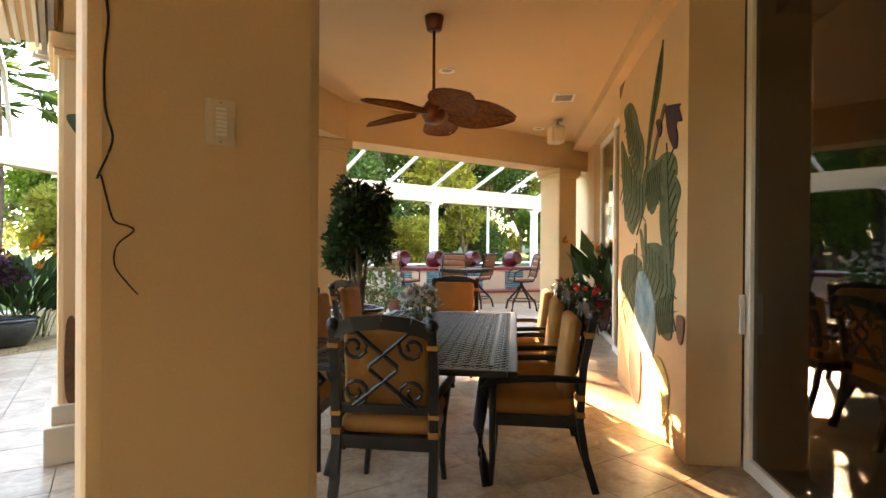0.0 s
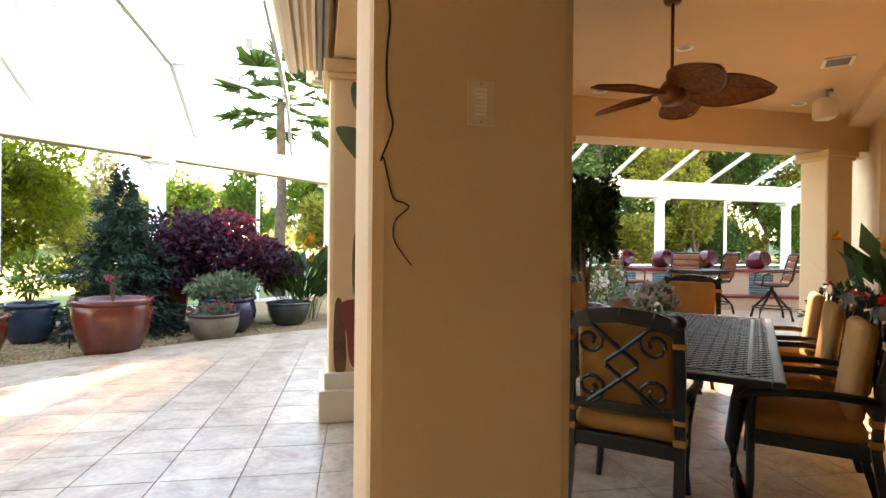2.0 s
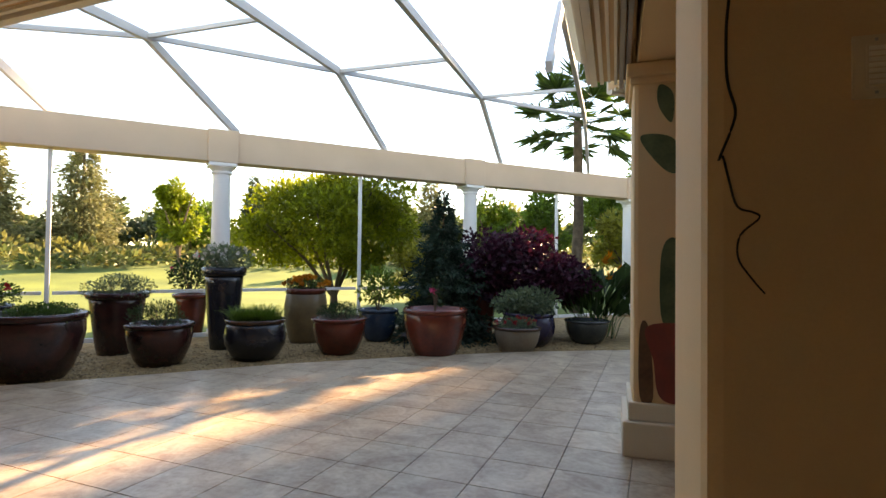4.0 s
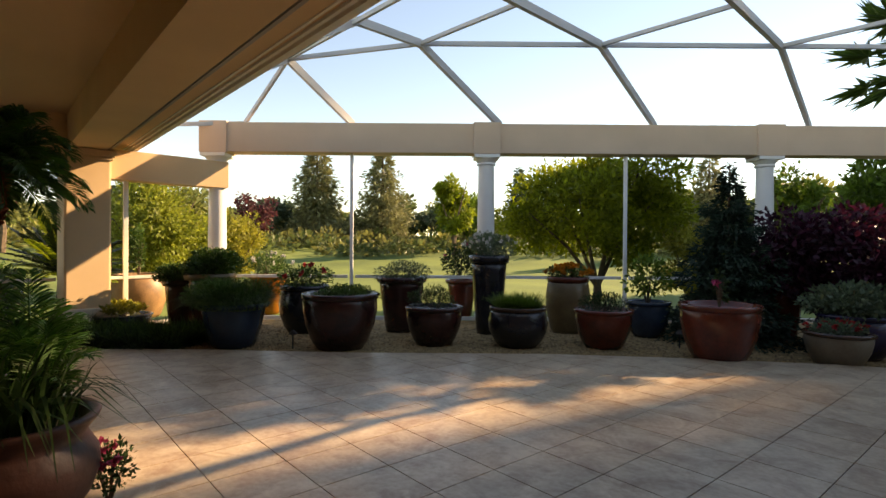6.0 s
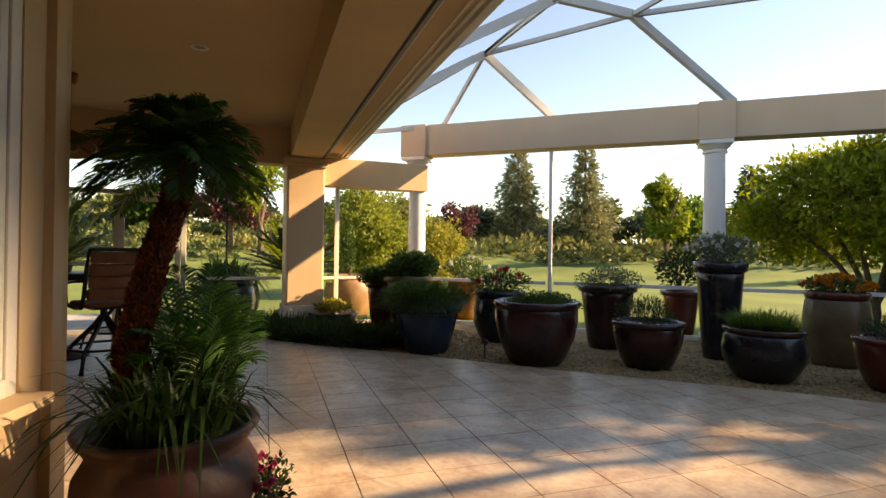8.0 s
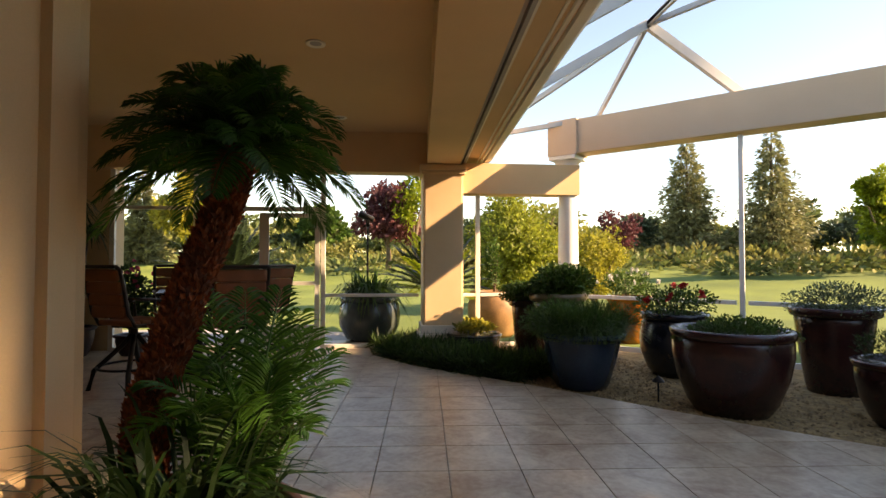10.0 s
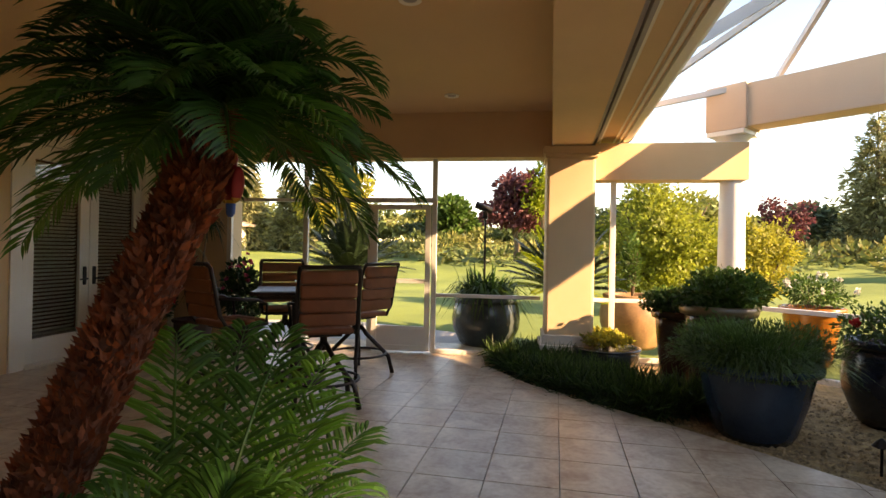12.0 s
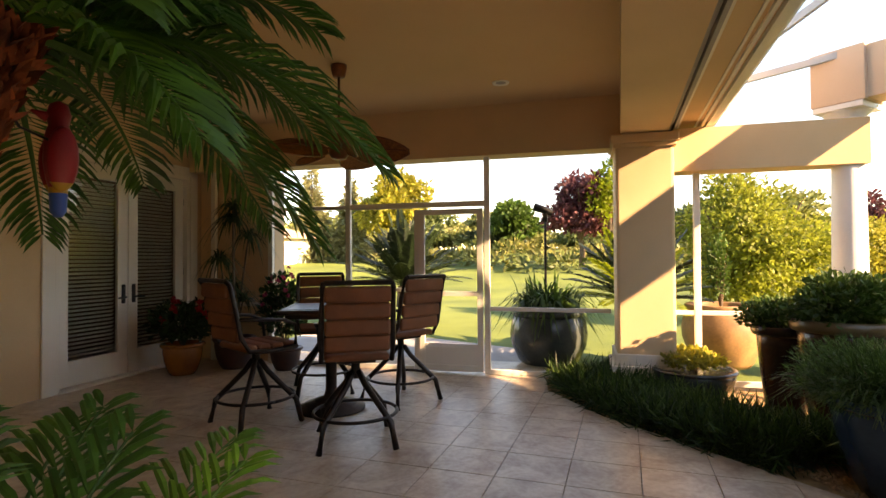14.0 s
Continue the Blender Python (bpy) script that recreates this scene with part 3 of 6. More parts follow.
BARK = mat("bark", (0.16, 0.11, 0.07), 0.9, var=0.25, scale=6, fine=40, bump=0.8)
SOIL = mat("soil", (0.07, 0.045, 0.03), 0.95, var=0.3, scale=12, fine=90, bump=0.8)


def quads_obj(name, V, F, material, parent=None, label=""):
    me = bpy.data.meshes.new(name)
    me.from_pydata(V.reshape(-1, 3).tolist(), [], F.tolist())
    me.materials.append(material)
    ob = new(name, me)
    if parent is not None:
        ob.parent = parent
    if label:
        ob["label"] = label
    return ob


def unit(v):
    return v / np.maximum(np.linalg.norm(v, axis=-1, keepdims=True), 1e-9)


def leaves(name, P, D, size, width, material, parent, label="", fold=0.25, jitter=0.35):
    """Many small folded leaves: at P, pointing along D; each is two facets with a crease."""
    n = len(P)
    size = size * (1 + jitter * (RNG.random(n) - 0.5) * 2)
    D = unit(D)
    R = unit(np.cross(D, RNG.normal(size=(n, 3))))
    Z = np.cross(R, D)
    L = size[:, None]
    a, d = P, P + D * L + Z * L * -0.12
    m = P + D * L * 0.45 + Z * L * fold * 0.3
    b = m + R * L * width * 0.5 - Z * L * fold * 0.35
    c = m - R * L * width * 0.5 - Z * L * fold * 0.35
    V = np.stack([a, b, d, c], 1)
    i = np.arange(n)[:, None] * 4
    F = np.concatenate([i + [0, 1, 2], i + [0, 2, 3]])
    return quads_obj(name, V, F, material, parent, label)


def cloud(n, c, r, shell=0.55, lumps=9, rough=0.35, flat=-1.0):
    """Points in an uneven crown round c, with lumps and gaps, and their outward ways."""
    c, r = np.array(c, float), np.array(r, float)
    k = unit(RNG.normal(size=(lumps, 3)))
    out = []
    while len(out) < n:
        q = unit(RNG.normal(size=(4 * n, 3)))
        s = np.max(q @ k.T, axis=1)
        rad = (1 - rough) + rough * np.clip((s - 0.55) / 0.4, 0, 1)
        t = rad * (shell + (1 - shell) * RNG.random(len(q)) ** 0.6)
        p = q * t[:, None]
        keep = (p[:, 2] > flat) & (RNG.random(len(q)) < 0.35 + 0.65 * (rad - 1 + rough) / max(rough, 1e-6))
        out.extend(np.concatenate([p[keep], q[keep]], 1).tolist())
    out = np.array(out[:n])
    return out[:, :3] * r + c, out[:, 3:]


def tree(at, h, r, n, size, leafm, label, name="tree", trunk_h=None, width=0.5, lumps=14, group="", lean=0.0, trunk_r=None):
    th = thing(name, at, 0, label, "tree", group)
    tz = trunk_h if trunk_h is not None else h * 0.35
    tr = trunk_r or 0.03 * h
    bm = bmesh.new()
    tube(bm, [(0, 0, -0.1), (0.02 * h, 0.01 * h, tz * 0.6), (0.03 * h, -0.01 * h, tz)], tr, 8, tr * 0.7)
    rnd = random.Random(int(at[0] * 37 + at[1] * 11))
    for i in range(6):
        a = i * 1.05 + rnd.random()
        e = (math.cos(a) * r * 0.65, math.sin(a) * r * 0.65, tz + (h - tz) * (0.35 + 0.45 * rnd.random()))
        tube(bm, [(0.03 * h, -0.01 * h, tz * 0.85), (e[0] * 0.4, e[1] * 0.4, tz + (e[2] - tz) * 0.5), e], tr * 0.5, 6, tr * 0.12)
    part("trunk", bm, BARK, th)
    zc = (h + tz * 0.75) / 2
    rz = (h - tz * 0.75) / 2
    k = max(9, lumps)
    c = unit(RNG.normal(size=(k, 3))) * (0.30 + 0.42 * RNG.random((k, 1)) ** 0.6)
    Ps, Ds = [], []
    for q in c:
        s = 0.30 + 0.24 * RNG.random()
        P, D = cloud(n // k, (q[0] * r, q[1] * r, zc + q[2] * rz), (r * s, r * s, min(rz, r * 1.3) * s * 0.8), 0.3, 7, 0.45)
        Ps.append(P)
        Ds.append(D)
    P, D = np.concatenate(Ps), np.concatenate(Ds)
    leaves("crown", P, D + RNG.normal(size=D.shape) * 0.8, size, width, leafm, th)
    return th


def conifer(at, h, r, n, size, leafm, label, name="conifer", group="", sparse=0.15, base=0.06):
    """Trunk with whorls of drooping branches that carry needle sprays."""
    th = thing(name, at, 0, label, "tree", group)
    bm = bmesh.new()
    tube(bm, [(0, 0, -0.1), (0, 0, h * 0.5), (0, 0, h)], 0.025 * h, 8, 0.003 * h)
    part("trunk", bm, BARK, th)
    nb = int(26 + 10 * h ** 0.5)
    Ps, Ds = [], []
    per = n // nb
    for i in range(nb):
        f = (i + 0.5) / nb
        z = h * (base + (1 - base) * f)
        rr = r * (1 - f) ** 0.85 * (0.42 + 0.85 * RNG.random()) + 0.03 * r
        k = max(3, int(7 * (1 - f) + 2))
        m = max(6, int(per * 1.8 * (1 - f) + 6))
        ang = RNG.integers(0, k, m) * 2 * math.pi / k + i * 2.4 + RNG.normal(size=m) * 0.22
        t = RNG.random(m) ** 0.6
        p = np.stack([np.cos(ang) * rr * t, np.sin(ang) * rr * t, z - 0.25 * rr * t + RNG.normal(size=m) * h * 0.012], 1)
        d = np.stack([np.cos(ang), np.sin(ang), -0.25 + RNG.normal(size=m) * 0.35], 1)
        Ps.append(p)
        Ds.append(d)
    P, D = np.concatenate(Ps), np.concatenate(Ds)
    leaves("crown", P, D + RNG.normal(size=D.shape) * 0.5, size, 0.28, leafm, th)
    return th


def blades(name, n, c, spread, length, width, material, parent, droop=0.8, up=1.0, label="", segs=4):
    """Strap leaves that rise from round c and arch over."""
    c = np.array(c, float)
    ang = RNG.random(n) * 2 * math.pi
    rad = spread * np.sqrt(RNG.random(n))
    base = c + np.stack([np.cos(ang) * rad, np.sin(ang) * rad, np.zeros(n)], 1)
    ang2 = ang + RNG.normal(size=n) * 0.5
    out = np.stack([np.cos(ang2), np.sin(ang2), np.zeros(n)], 1) * (0.25 + 0.75 * RNG.random((n, 1)))
    L = length * (0.55 + 0.6 * RNG.random((n, 1)))
    side = np.stack([-np.sin(ang2), np.cos(ang2), np.zeros(n)], 1)
    rows = []
    for k in range(segs + 1):
        t = k / segs
        p = base + out * L * t * (0.35 + 0.65 * t) * 0.9
        p[:, 2] += (L * (up * t - droop * t ** 2.4 * np.linalg.norm(out, axis=1, keepdims=True)))[:, 0]
        w = width * (1 - t ** 2) * 0.5 + 0.0008
        rows += [p - side * w, p + side * w]
    V = np.stack(rows, 1)
    m = 2 * (segs + 1)
    i = np.arange(n)[:, None] * m
    F = np.concatenate([i + [2 * k, 2 * k + 1, 2 * k + 3, 2 * k + 2] for k in range(segs)])
    return quads_obj(name, V, F, material, parent, label)


def frond(name, base, az, el, length, leaflets, ll, material, parent, droop=0.9, stem=None, width=0.016, vee=0.5, start=0.15):
    """A feather palm frond: a curved midrib with two rows of narrow leaflets, each with a crease."""
    az, el = radians(az), radians(el)
    h = np.array([math.cos(az), math.sin(az), 0.0])
    s = np.array([-math.sin(az), math.cos(az), 0.0])
    pts = []
    for k in range(13):
        t = k / 12
        pts.append(np.array(base) + h * length * math.cos(el) * t * (1 - 0.15 * t) + np.array([0, 0, length * (math.sin(el) * t - droop * 0.55 * t ** 2.2)]))
    bm = bmesh.new()
    tube(bm, pts, 0.009, 5, 0.002)
    rib = part(name, bm, stem or material, parent)
    P = np.array(pts)
    V, F = [], []
    for i in range(leaflets):
        t = start + (1 - start) * i / (leaflets - 1)
        x = t * 12
        k = min(int(x), 11)
        p = P[k] + (P[k + 1] - P[k]) * (x - k)
        d = unit(P[k + 1] - P[k])
        up = np.cross(s, d) * -1.0
        up = up if up[2] > 0 else -up
        L = ll * (0.35 + 0.9 * math.sin(math.pi * min(1, 0.12 + t * 0.86))) * (0.9 + 0.2 * RNG.random())
        for sg in (-1, 1):
            w = unit(s * sg * 0.85 + d * (0.45 + 0.5 * t) + up * vee * 0.5 + RNG.normal(size=3) * 0.07)
            q = np.cross(w, up)
            q = unit(q) * width
            m1 = p + w * L * 0.35
            m2 = p + w * L * 0.72 + np.array([0, 0, -0.10 * L])
            e = p + w * L * 0.97 + np.array([0, 0, -0.28 * L])
            b = len(V)
            V += [p, m1 + q, m2 + q * 0.8, e, m2 - q * 0.8, m1 - q, m1 + up * 0.004, m2 + up * 0.004]
            F += [(b, b + 1, b + 6), (b + 1, b + 2, b + 7, b + 6), (b + 2, b + 3, b + 7), (b, b + 6, b + 5), (b + 6, b + 7, b + 4, b + 5), (b + 7, b + 3, b + 4)]
    me = bpy.data.meshes.new("foliage")
    me.from_pydata([tuple(v) for v in V], [], F)
    me.materials.append(material)
    ob = new("foliage", me)
    ob.parent = rib
    return rib


# ---- pots
def glaze(name, col, col2=None, rough=0.25):
    return mat(name, tuple(0.5 * c for c in col), rough, var=0.3, scale=4, fine=30, bump=0.08, col2=col2 and tuple(0.5 * c for c in col2), coat=0.08)


POT_RED = glaze("glaze_red_brown", (0.30, 0.050, 0.025), (0.17, 0.033, 0.02))
POT_MAROON = glaze("glaze_maroon", (0.11, 0.03, 0.025), (0.05, 0.018, 0.018))
POT_DARK = glaze("glaze_charcoal", (0.035, 0.035, 0.045), (0.02, 0.02, 0.03))
POT_BLUE = glaze("glaze_slate_blue", (0.04, 0.09, 0.15), (0.025, 0.05, 0.09))
POT_TAN = glaze("glaze_tan", (0.34, 0.22, 0.10), (0.22, 0.13, 0.06), 0.35)
# jar in the sun: its colour holds the light, not halved as by glaze()
POT_CLAY_SUNLIT = mat("clay_tan_sunlit", (0.36, 0.20, 0.09), 0.5, var=0.2, scale=4, fine=30, bump=0.1)
POT_ORANGE = glaze("glaze_orange", (0.60, 0.20, 0.02), (0.42, 0.12, 0.02))
POT_BROWN = glaze("glaze_brown", (0.14, 0.06, 0.03), (0.07, 0.03, 0.02))
POT_GREY = glaze("glaze_grey_green", (0.10, 0.12, 0.11), (0.06, 0.07, 0.07))
POT_BEIGE = glaze("glaze_beige", (0.40, 0.33, 0.24), (0.28, 0.21, 0.14), 0.4)
POT_PURPLE = glaze("glaze_indigo", (0.05, 0.04, 0.12), (0.03, 0.02, 0.07))
TERRA = mat("terracotta_washed", (0.065, 0.020, 0.014), 0.5, var=0.3, scale=3.5, fine=25, bump=0.3, col2=(0.035, 0.013, 0.011))

SHAPES = {
    "bowl": [(0.60, 0.0), (0.74, 0.14), (0.90, 0.42), (0.98, 0.70), (0.98, 0.86), (0.93, 0.93)],
    "round": [(0.62, 0.0), (0.80, 0.12), (0.99, 0.38), (1.03, 0.58), (0.98, 0.82), (0.90, 0.93)],
    "tall": [(0.62, 0.0), (0.68, 0.10), (0.80, 0.45), (0.90, 0.80), (0.93, 0.95)],
    "jar": [(0.70, 0.0), (0.80, 0.08), (1.00, 0.45), (1.02, 0.62), (0.94, 0.86), (0.84, 0.95)],
    "taper": [(0.58, 0.0), (0.66, 0.10), (0.82, 0.50), (0.94, 0.90), (0.95, 0.95)],
}


def pot(x, y, R, H, shape, m, label, rim=None, z=-0.05, group="glazed pots along the screen"):
    th = thing("plant_pot", (x, y, z), 0, label, "plant pot", group)
    H = H - z
    bm = bmesh.new()
    pr = SHAPES[shape]
    lathe(bm, [(r * R, h * H) for r, h in pr] + [((pr[-1][0] - 0.06) * R, 0.95 * H), ((pr[-1][0] - 0.10) * R, 0.80 * H)], 36)
    part("body", bm, m, th, smooth=True)
    bm = bmesh.new()
    r0 = pr[-1][0] * R
    k = 0.035 * H + 0.008
    prof = [(r0 - 0.005, 0.94 * H - k), (r0 + 0.03, 0.94 * H - k), (r0 + 0.045, 0.94 * H), (r0 + 0.045, H - 0.012), (r0 + 0.03, H), (r0 - 0.01, H), (r0 - 0.03, H - 0.015), (r0 - 0.035, 0.92 * H)]
    lathe(bm, prof, 36)
    part("rim", bm, rim or m, th, smooth=True)
    bm = bmesh.new()
    lathe(bm, [(r0 - 0.04, 0.885 * H), (r0 - 0.05, 0.90 * H), (0.02, 0.92 * H)], 20)
    part("soil", bm, SOIL, th)
    return (x, y, z + H * 0.9, r0)


def shrub(at, r, h, n, size, m, label, name="shrub", flowers=None, fn=40, fs=0.05, width=0.5, category="plant", upright=0.3, shell=0.2, flat=-0.6):
    """Leaves on thin stems; flowers as clusters of petals near the outside."""
    th = thing(name, at, 0, label, category)
    bm = bmesh.new()
    for i in range(7):
        a = i * 0.9 + RNG.random()
        tube(bm, [(0, 0, -0.03), (math.cos(a) * r * 0.3, math.sin(a) * r * 0.3, h * 0.4), (math.cos(a) * r * 0.55, math.sin(a) * r * 0.55, h * 0.75)], 0.008 + 0.004 * h, 5, 0.003)
    part("stem", bm, BARK, th)
    P, D = cloud(n, (0, 0, h * 0.52), (r, r, h * 0.5), shell, 10, 0.35, flat)
    D = D + RNG.normal(size=D.shape) * 0.7
    D[:, 2] += upright
    leaves("foliage", P, D, size, width, m, th)
    if flowers is not None:
        c = unit(RNG.normal(size=(fn, 3)))
        c[:, 2] = np.abs(c[:, 2])
        c = c * np.array([r, r, h * 0.5]) * (0.85 + 0.25 * RNG.random((fn, 1))) + np.array([0, 0, h * 0.52])
        k = 14
        P = np.repeat(c, k, 0)
        D = RNG.normal(size=P.shape) + np.array([0, 0, 0.4])
        leaves("blossom", P, D, fs, 0.8, flowers, th)
    return th


def tuft(at, spread, length, n, m, label, width=0.008, droop=0.8, name="grass_plant"):
    th = thing(name, at, 0, label, "plant")
    for k in range(4):
        a = k * math.pi / 2
        blades("clump", n // 4, (0.3 * spread * math.cos(a), 0.3 * spread * math.sin(a), 0), spread * 0.72, length, width, m, th, droop)
    return th


p = pot(-10.0, 2.98, 0.42, 0.26, "bowl", POT_GREY, "low grey glazed bowl in the ground cover")
shrub((p[0], p[1], p[2]), 0.38, 0.24, 1100, 0.05, G_GOLD, "low yellow-green succulents in a bowl", "succulent", width=0.7, upright=1.0)
p = pot(-11.9, 3.68, 0.50, 0.80, "jar", POT_CLAY_SUNLIT, "sunlit tan-brown round jar beside the column")
shrub((p[0], p[1], p[2]), 0.17, 1.05, 900, 0.06, G_MID, "slender upright shrub in a tan jar", upright=0.8)
p = pot(-9.5, 3.70, 0.26, 0.80, "tall", POT_BROWN, "tall brown pot with trailing plant")
shrub((p[0], p[1], p[2] - 0.05), 0.40, 0.42, 2200, 0.05, G_MID, "leafy plant spilling over a brown pot", width=0.6)
p = pot(-9.0, 3.98, 0.37, 0.92, "tall", POT_BROWN, "large brown drip-glazed pot beside the arcade column", rim=POT_TAN)
shrub((p[0], p[1], p[2] - 0.05), 0.50, 0.55, 4200, 0.055, G_MID, "bushy green plant in a large brown pot", width=0.6)
p = pot(-7.70, 3.82, 0.46, 0.58, "taper", POT_BLUE, "slate-blue glazed planter at the tile edge")
tuft((p[0], p[1], p[2] - 0.03), 0.46, 0.52, 4600, G_MID, "dense feathery green herb in a blue planter", 0.007, 0.95)
shrub((p[0], p[1], p[2] - 0.14), 0.70, 0.56, 9000, 0.05, G_MID, "feathery herb spilling over the blue planter rim", width=0.18, upright=0.5)
p = pot(-11.5, 6.15, 0.40, 0.72, "taper", POT_ORANGE, "bright orange glazed pot behind the screen", z=-0.15)
shrub((p[0], p[1], p[2]), 0.55, 0.55, 1500, 0.06, G_MID, "rose bush with pale pink flowers in an orange pot", flowers=F_WHITE, fn=16, fs=0.05)
p = pot(-8.2, 5.2, 0.40, 0.72, "round", POT_DARK, "dark green-black pot with herbs")
shrub((p[0], p[1], p[2] - 0.05), 0.50, 0.48, 2000, 0.045, G_MID, "green herbs with a red rose in a dark pot", flowers=F_RED, fn=5, fs=0.06)
p = pot(-6.63, 4.87, 0.52, 0.72, "bowl", POT_MAROON, "large maroon tapered pot at the tile edge")
shrub((p[0], p[1], p[2] - 0.12), 0.58, 0.30, 4200, 0.035, G_MID, "mossy mat of fine leaves over a maroon pot", width=0.5, upright=0.6)
p = pot(-7.2, 6.44, 0.40, 0.86, "tall", POT_MAROON, "tall maroon pot with a grey-green shrub")
shrub((p[0], p[1], p[2] - 0.10), 0.52, 0.46, 3000, 0.04, G_GREY, "rounded grey-green shrub in a maroon pot", width=0.35)
p = pot(-5.96, 6.03, 0.41, 0.51, "bowl", POT_MAROON, "maroon bowl-shaped pot with a banded rim")
shrub((p[0], p[1], p[2] - 0.05), 0.40, 0.40, 2200, 0.04, G_DARK, "dark green rosemary in a maroon pot", width=0.25, upright=0.8)
p = pot(-6.06, 7.35, 0.31, 1.23, "tall", POT_DARK, "very tall charcoal pot before the arcade column")
shrub((p[0], p[1], p[2]), 0.42, 0.50, 1200, 0.06, G_GREY, "white-flowered plant in a tall charcoal pot", flowers=F_WHITE, fn=26, fs=0.04)
p = pot(-7.6, 8.3, 0.30, 0.72, "tall", POT_RED, "red-brown pot close to the screen")
shrub((p[0], p[1], p[2]), 0.40, 0.80, 900, 0.07, G_DARK, "rose with a pink bloom in a red-brown pot", flowers=F_PINK, fn=4, fs=0.06)
p = pot(-5.04, 6.81, 0.41, 0.53, "round", POT_DARK, "round charcoal bowl with a brown rim", rim=POT_BROWN)
tuft((p[0], p[1], p[2] - 0.02), 0.34, 0.30, 2600, G_LIGHT, "bright green chives in a charcoal bowl", 0.006, 0.5)
p = pot(-5.25, 8.42, 0.36, 0.88, "jar", POT_TAN, "tall tan barrel-shaped jar with a maroon rim", rim=POT_RED)
shrub((p[0], p[1], p[2]), 0.36, 0.28, 900, 0.05, G_MID, "orange marigolds in a tall tan jar", flowers=F_ORANGE, fn=42, fs=0.055)
p = pot(-4.17, 7.65, 0.40, 0.50, "bowl", POT_RED, "red-brown bowl with a banded rim")
shrub((p[0], p[1], p[2] - 0.05), 0.36, 0.34, 2200, 0.035, G_DARK, "dark green thyme mound in a red-brown bowl", width=0.3, upright=0.8)
p = pot(-4.15, 9.0, 0.34, 0.52, "bowl", POT_BLUE, "slate-blue bowl with a small citrus tree")
shrub((p[0], p[1], p[2]), 0.36, 0.80, 600, 0.08, G_LIGHT, "small yellow-green citrus in a blue bowl", width=0.5)
p = pot(-2.73, 7.95, 0.47, 0.67, "bowl", POT_RED, "big red glazed pot at the tile edge")
shrub((p[0], p[1], p[2]), 0.10, 0.50, 60, 0.07, G_DARK, "single pink rose standing in a red pot", flowers=F_PINK, fn=1, fs=0.07)
p = pot(-1.64, 8.76, 0.36, 0.36, "bowl", POT_BEIGE, "low beige bowl with a striped rim", rim=POT_BROWN)
shrub((p[0], p[1], p[2] - 0.03), 0.32, 0.20, 700, 0.05, G_GREY, "white and red bedding flowers in a beige bowl", flowers=F_RED, fn=14, fs=0.04)
p = pot(-1.58, 9.5, 0.44, 0.52, "round", POT_PURPLE, "indigo glazed pot with a low shrub")
shrub((p[0], p[1], p[2] - 0.05), 0.66, 0.50, 2200, 0.07, G_GREY, "spreading grey-green shrub in an indigo pot", width=0.6)
p = pot(-0.65, 10.2, 0.38, 0.36, "bowl", POT_GREY, "low grey-green bowl at the gravel")
p = pot(-2.6, 10.3, 0.30, 0.80, "tall", POT_RED, "red-brown pot behind the clipped conifer")
shrub((p[0], p[1], p[2]), 0.3, 0.3, 400, 0.07, G_MID, "green plant in a red-brown pot")
# the clipped dark cone and the purple bush
conifer((-3.15, 9.6, -0.05), 2.72, 0.98, 30000, 0.09, G_SPRUCE, "dark blue-green clipped conical conifer in the gravel", base=0.02)
tree((-1.9, 10.6, -0.05), 2.2, 1.3, 13000, 0.10, G_PURPLE, "rounded dark purple-leaved bush", "purple_bush", trunk_h=0.25, width=0.6, lumps=28)


def strelitzia(x, y, n, h, label="bird-of-paradise clump with orange flowers"):
    th = thing("bird_of_paradise", (x, y, -0.05), 0, label, "plant")
    blades("stalk", n, (0, 0, 0), 0.35, h * 0.8, 0.022, G_MID, th, 0.25, 1.0, segs=3)
    a, r = RNG.random(n * 2) * 6.283, 0.12 + 0.5 * RNG.random(n * 2)
    P = np.stack([np.cos(a) * r, np.sin(a) * r, h * (0.25 + 0.5 * RNG.random(n * 2))], 1)
    leaves("foliage", P, np.stack([np.cos(a) * 0.6, np.sin(a) * 0.6, np.full(n * 2, 0.9)], 1), 0.26 * h, 0.42, G_DARK, th, fold=0.3)
    c = np.stack([RNG.normal(size=8) * 0.45, RNG.normal(size=8) * 0.3, h * (0.75 + 0.25 * RNG.random(8))], 1)
    leaves("blossom", np.repeat(c, 6, 0), RNG.normal(size=(48, 3)) * 0.4 + np.array([0.5, -0.4, 0.9]), 0.17, 0.3, F_ORANGE, th)


strelitzia(-0.5, 11.0, 70, 1.45)
strelitzia(0.6, 11.4, 70, 1.5)

# ---- garden and distance
tree((-6.85, 12.0, -0.15), 4.05, 2.45, 26000, 0.13, G_MAPLE, "spreading yellow-green maple behind the screen", trunk_h=0.7, width=0.45, lumps=22)
tree((-5.0, 13.2, -0.15), 2.3, 1.2, 4000, 0.12, G_GOLD, "low golden shrub on the lawn", "golden_shrub", trunk_h=0.2)
tree((-17.9, 5.6, -0.15), 3.9, 1.9, 22000, 0.12, G_GOLDGREEN, "golden-leaved bushy tree on the lawn", trunk_h=0.12, lumps=30)
tree((-19.3, 8.6, -0.15), 3.0, 1.3, 6000, 0.13, G_GOLD, "golden-green shrub on the lawn", trunk_h=0.1, lumps=22)
conifer((-43.2, 26.1, 1.0), 10.6, 3.6, 9500, 0.50, G_CONIFER, "tall grey-green conifer beyond the lawn")
conifer((-39.8, 31.0, 1.0), 10.7, 3.3, 8000, 0.50, G_CONIFER, "tall conifer beyond the lawn")
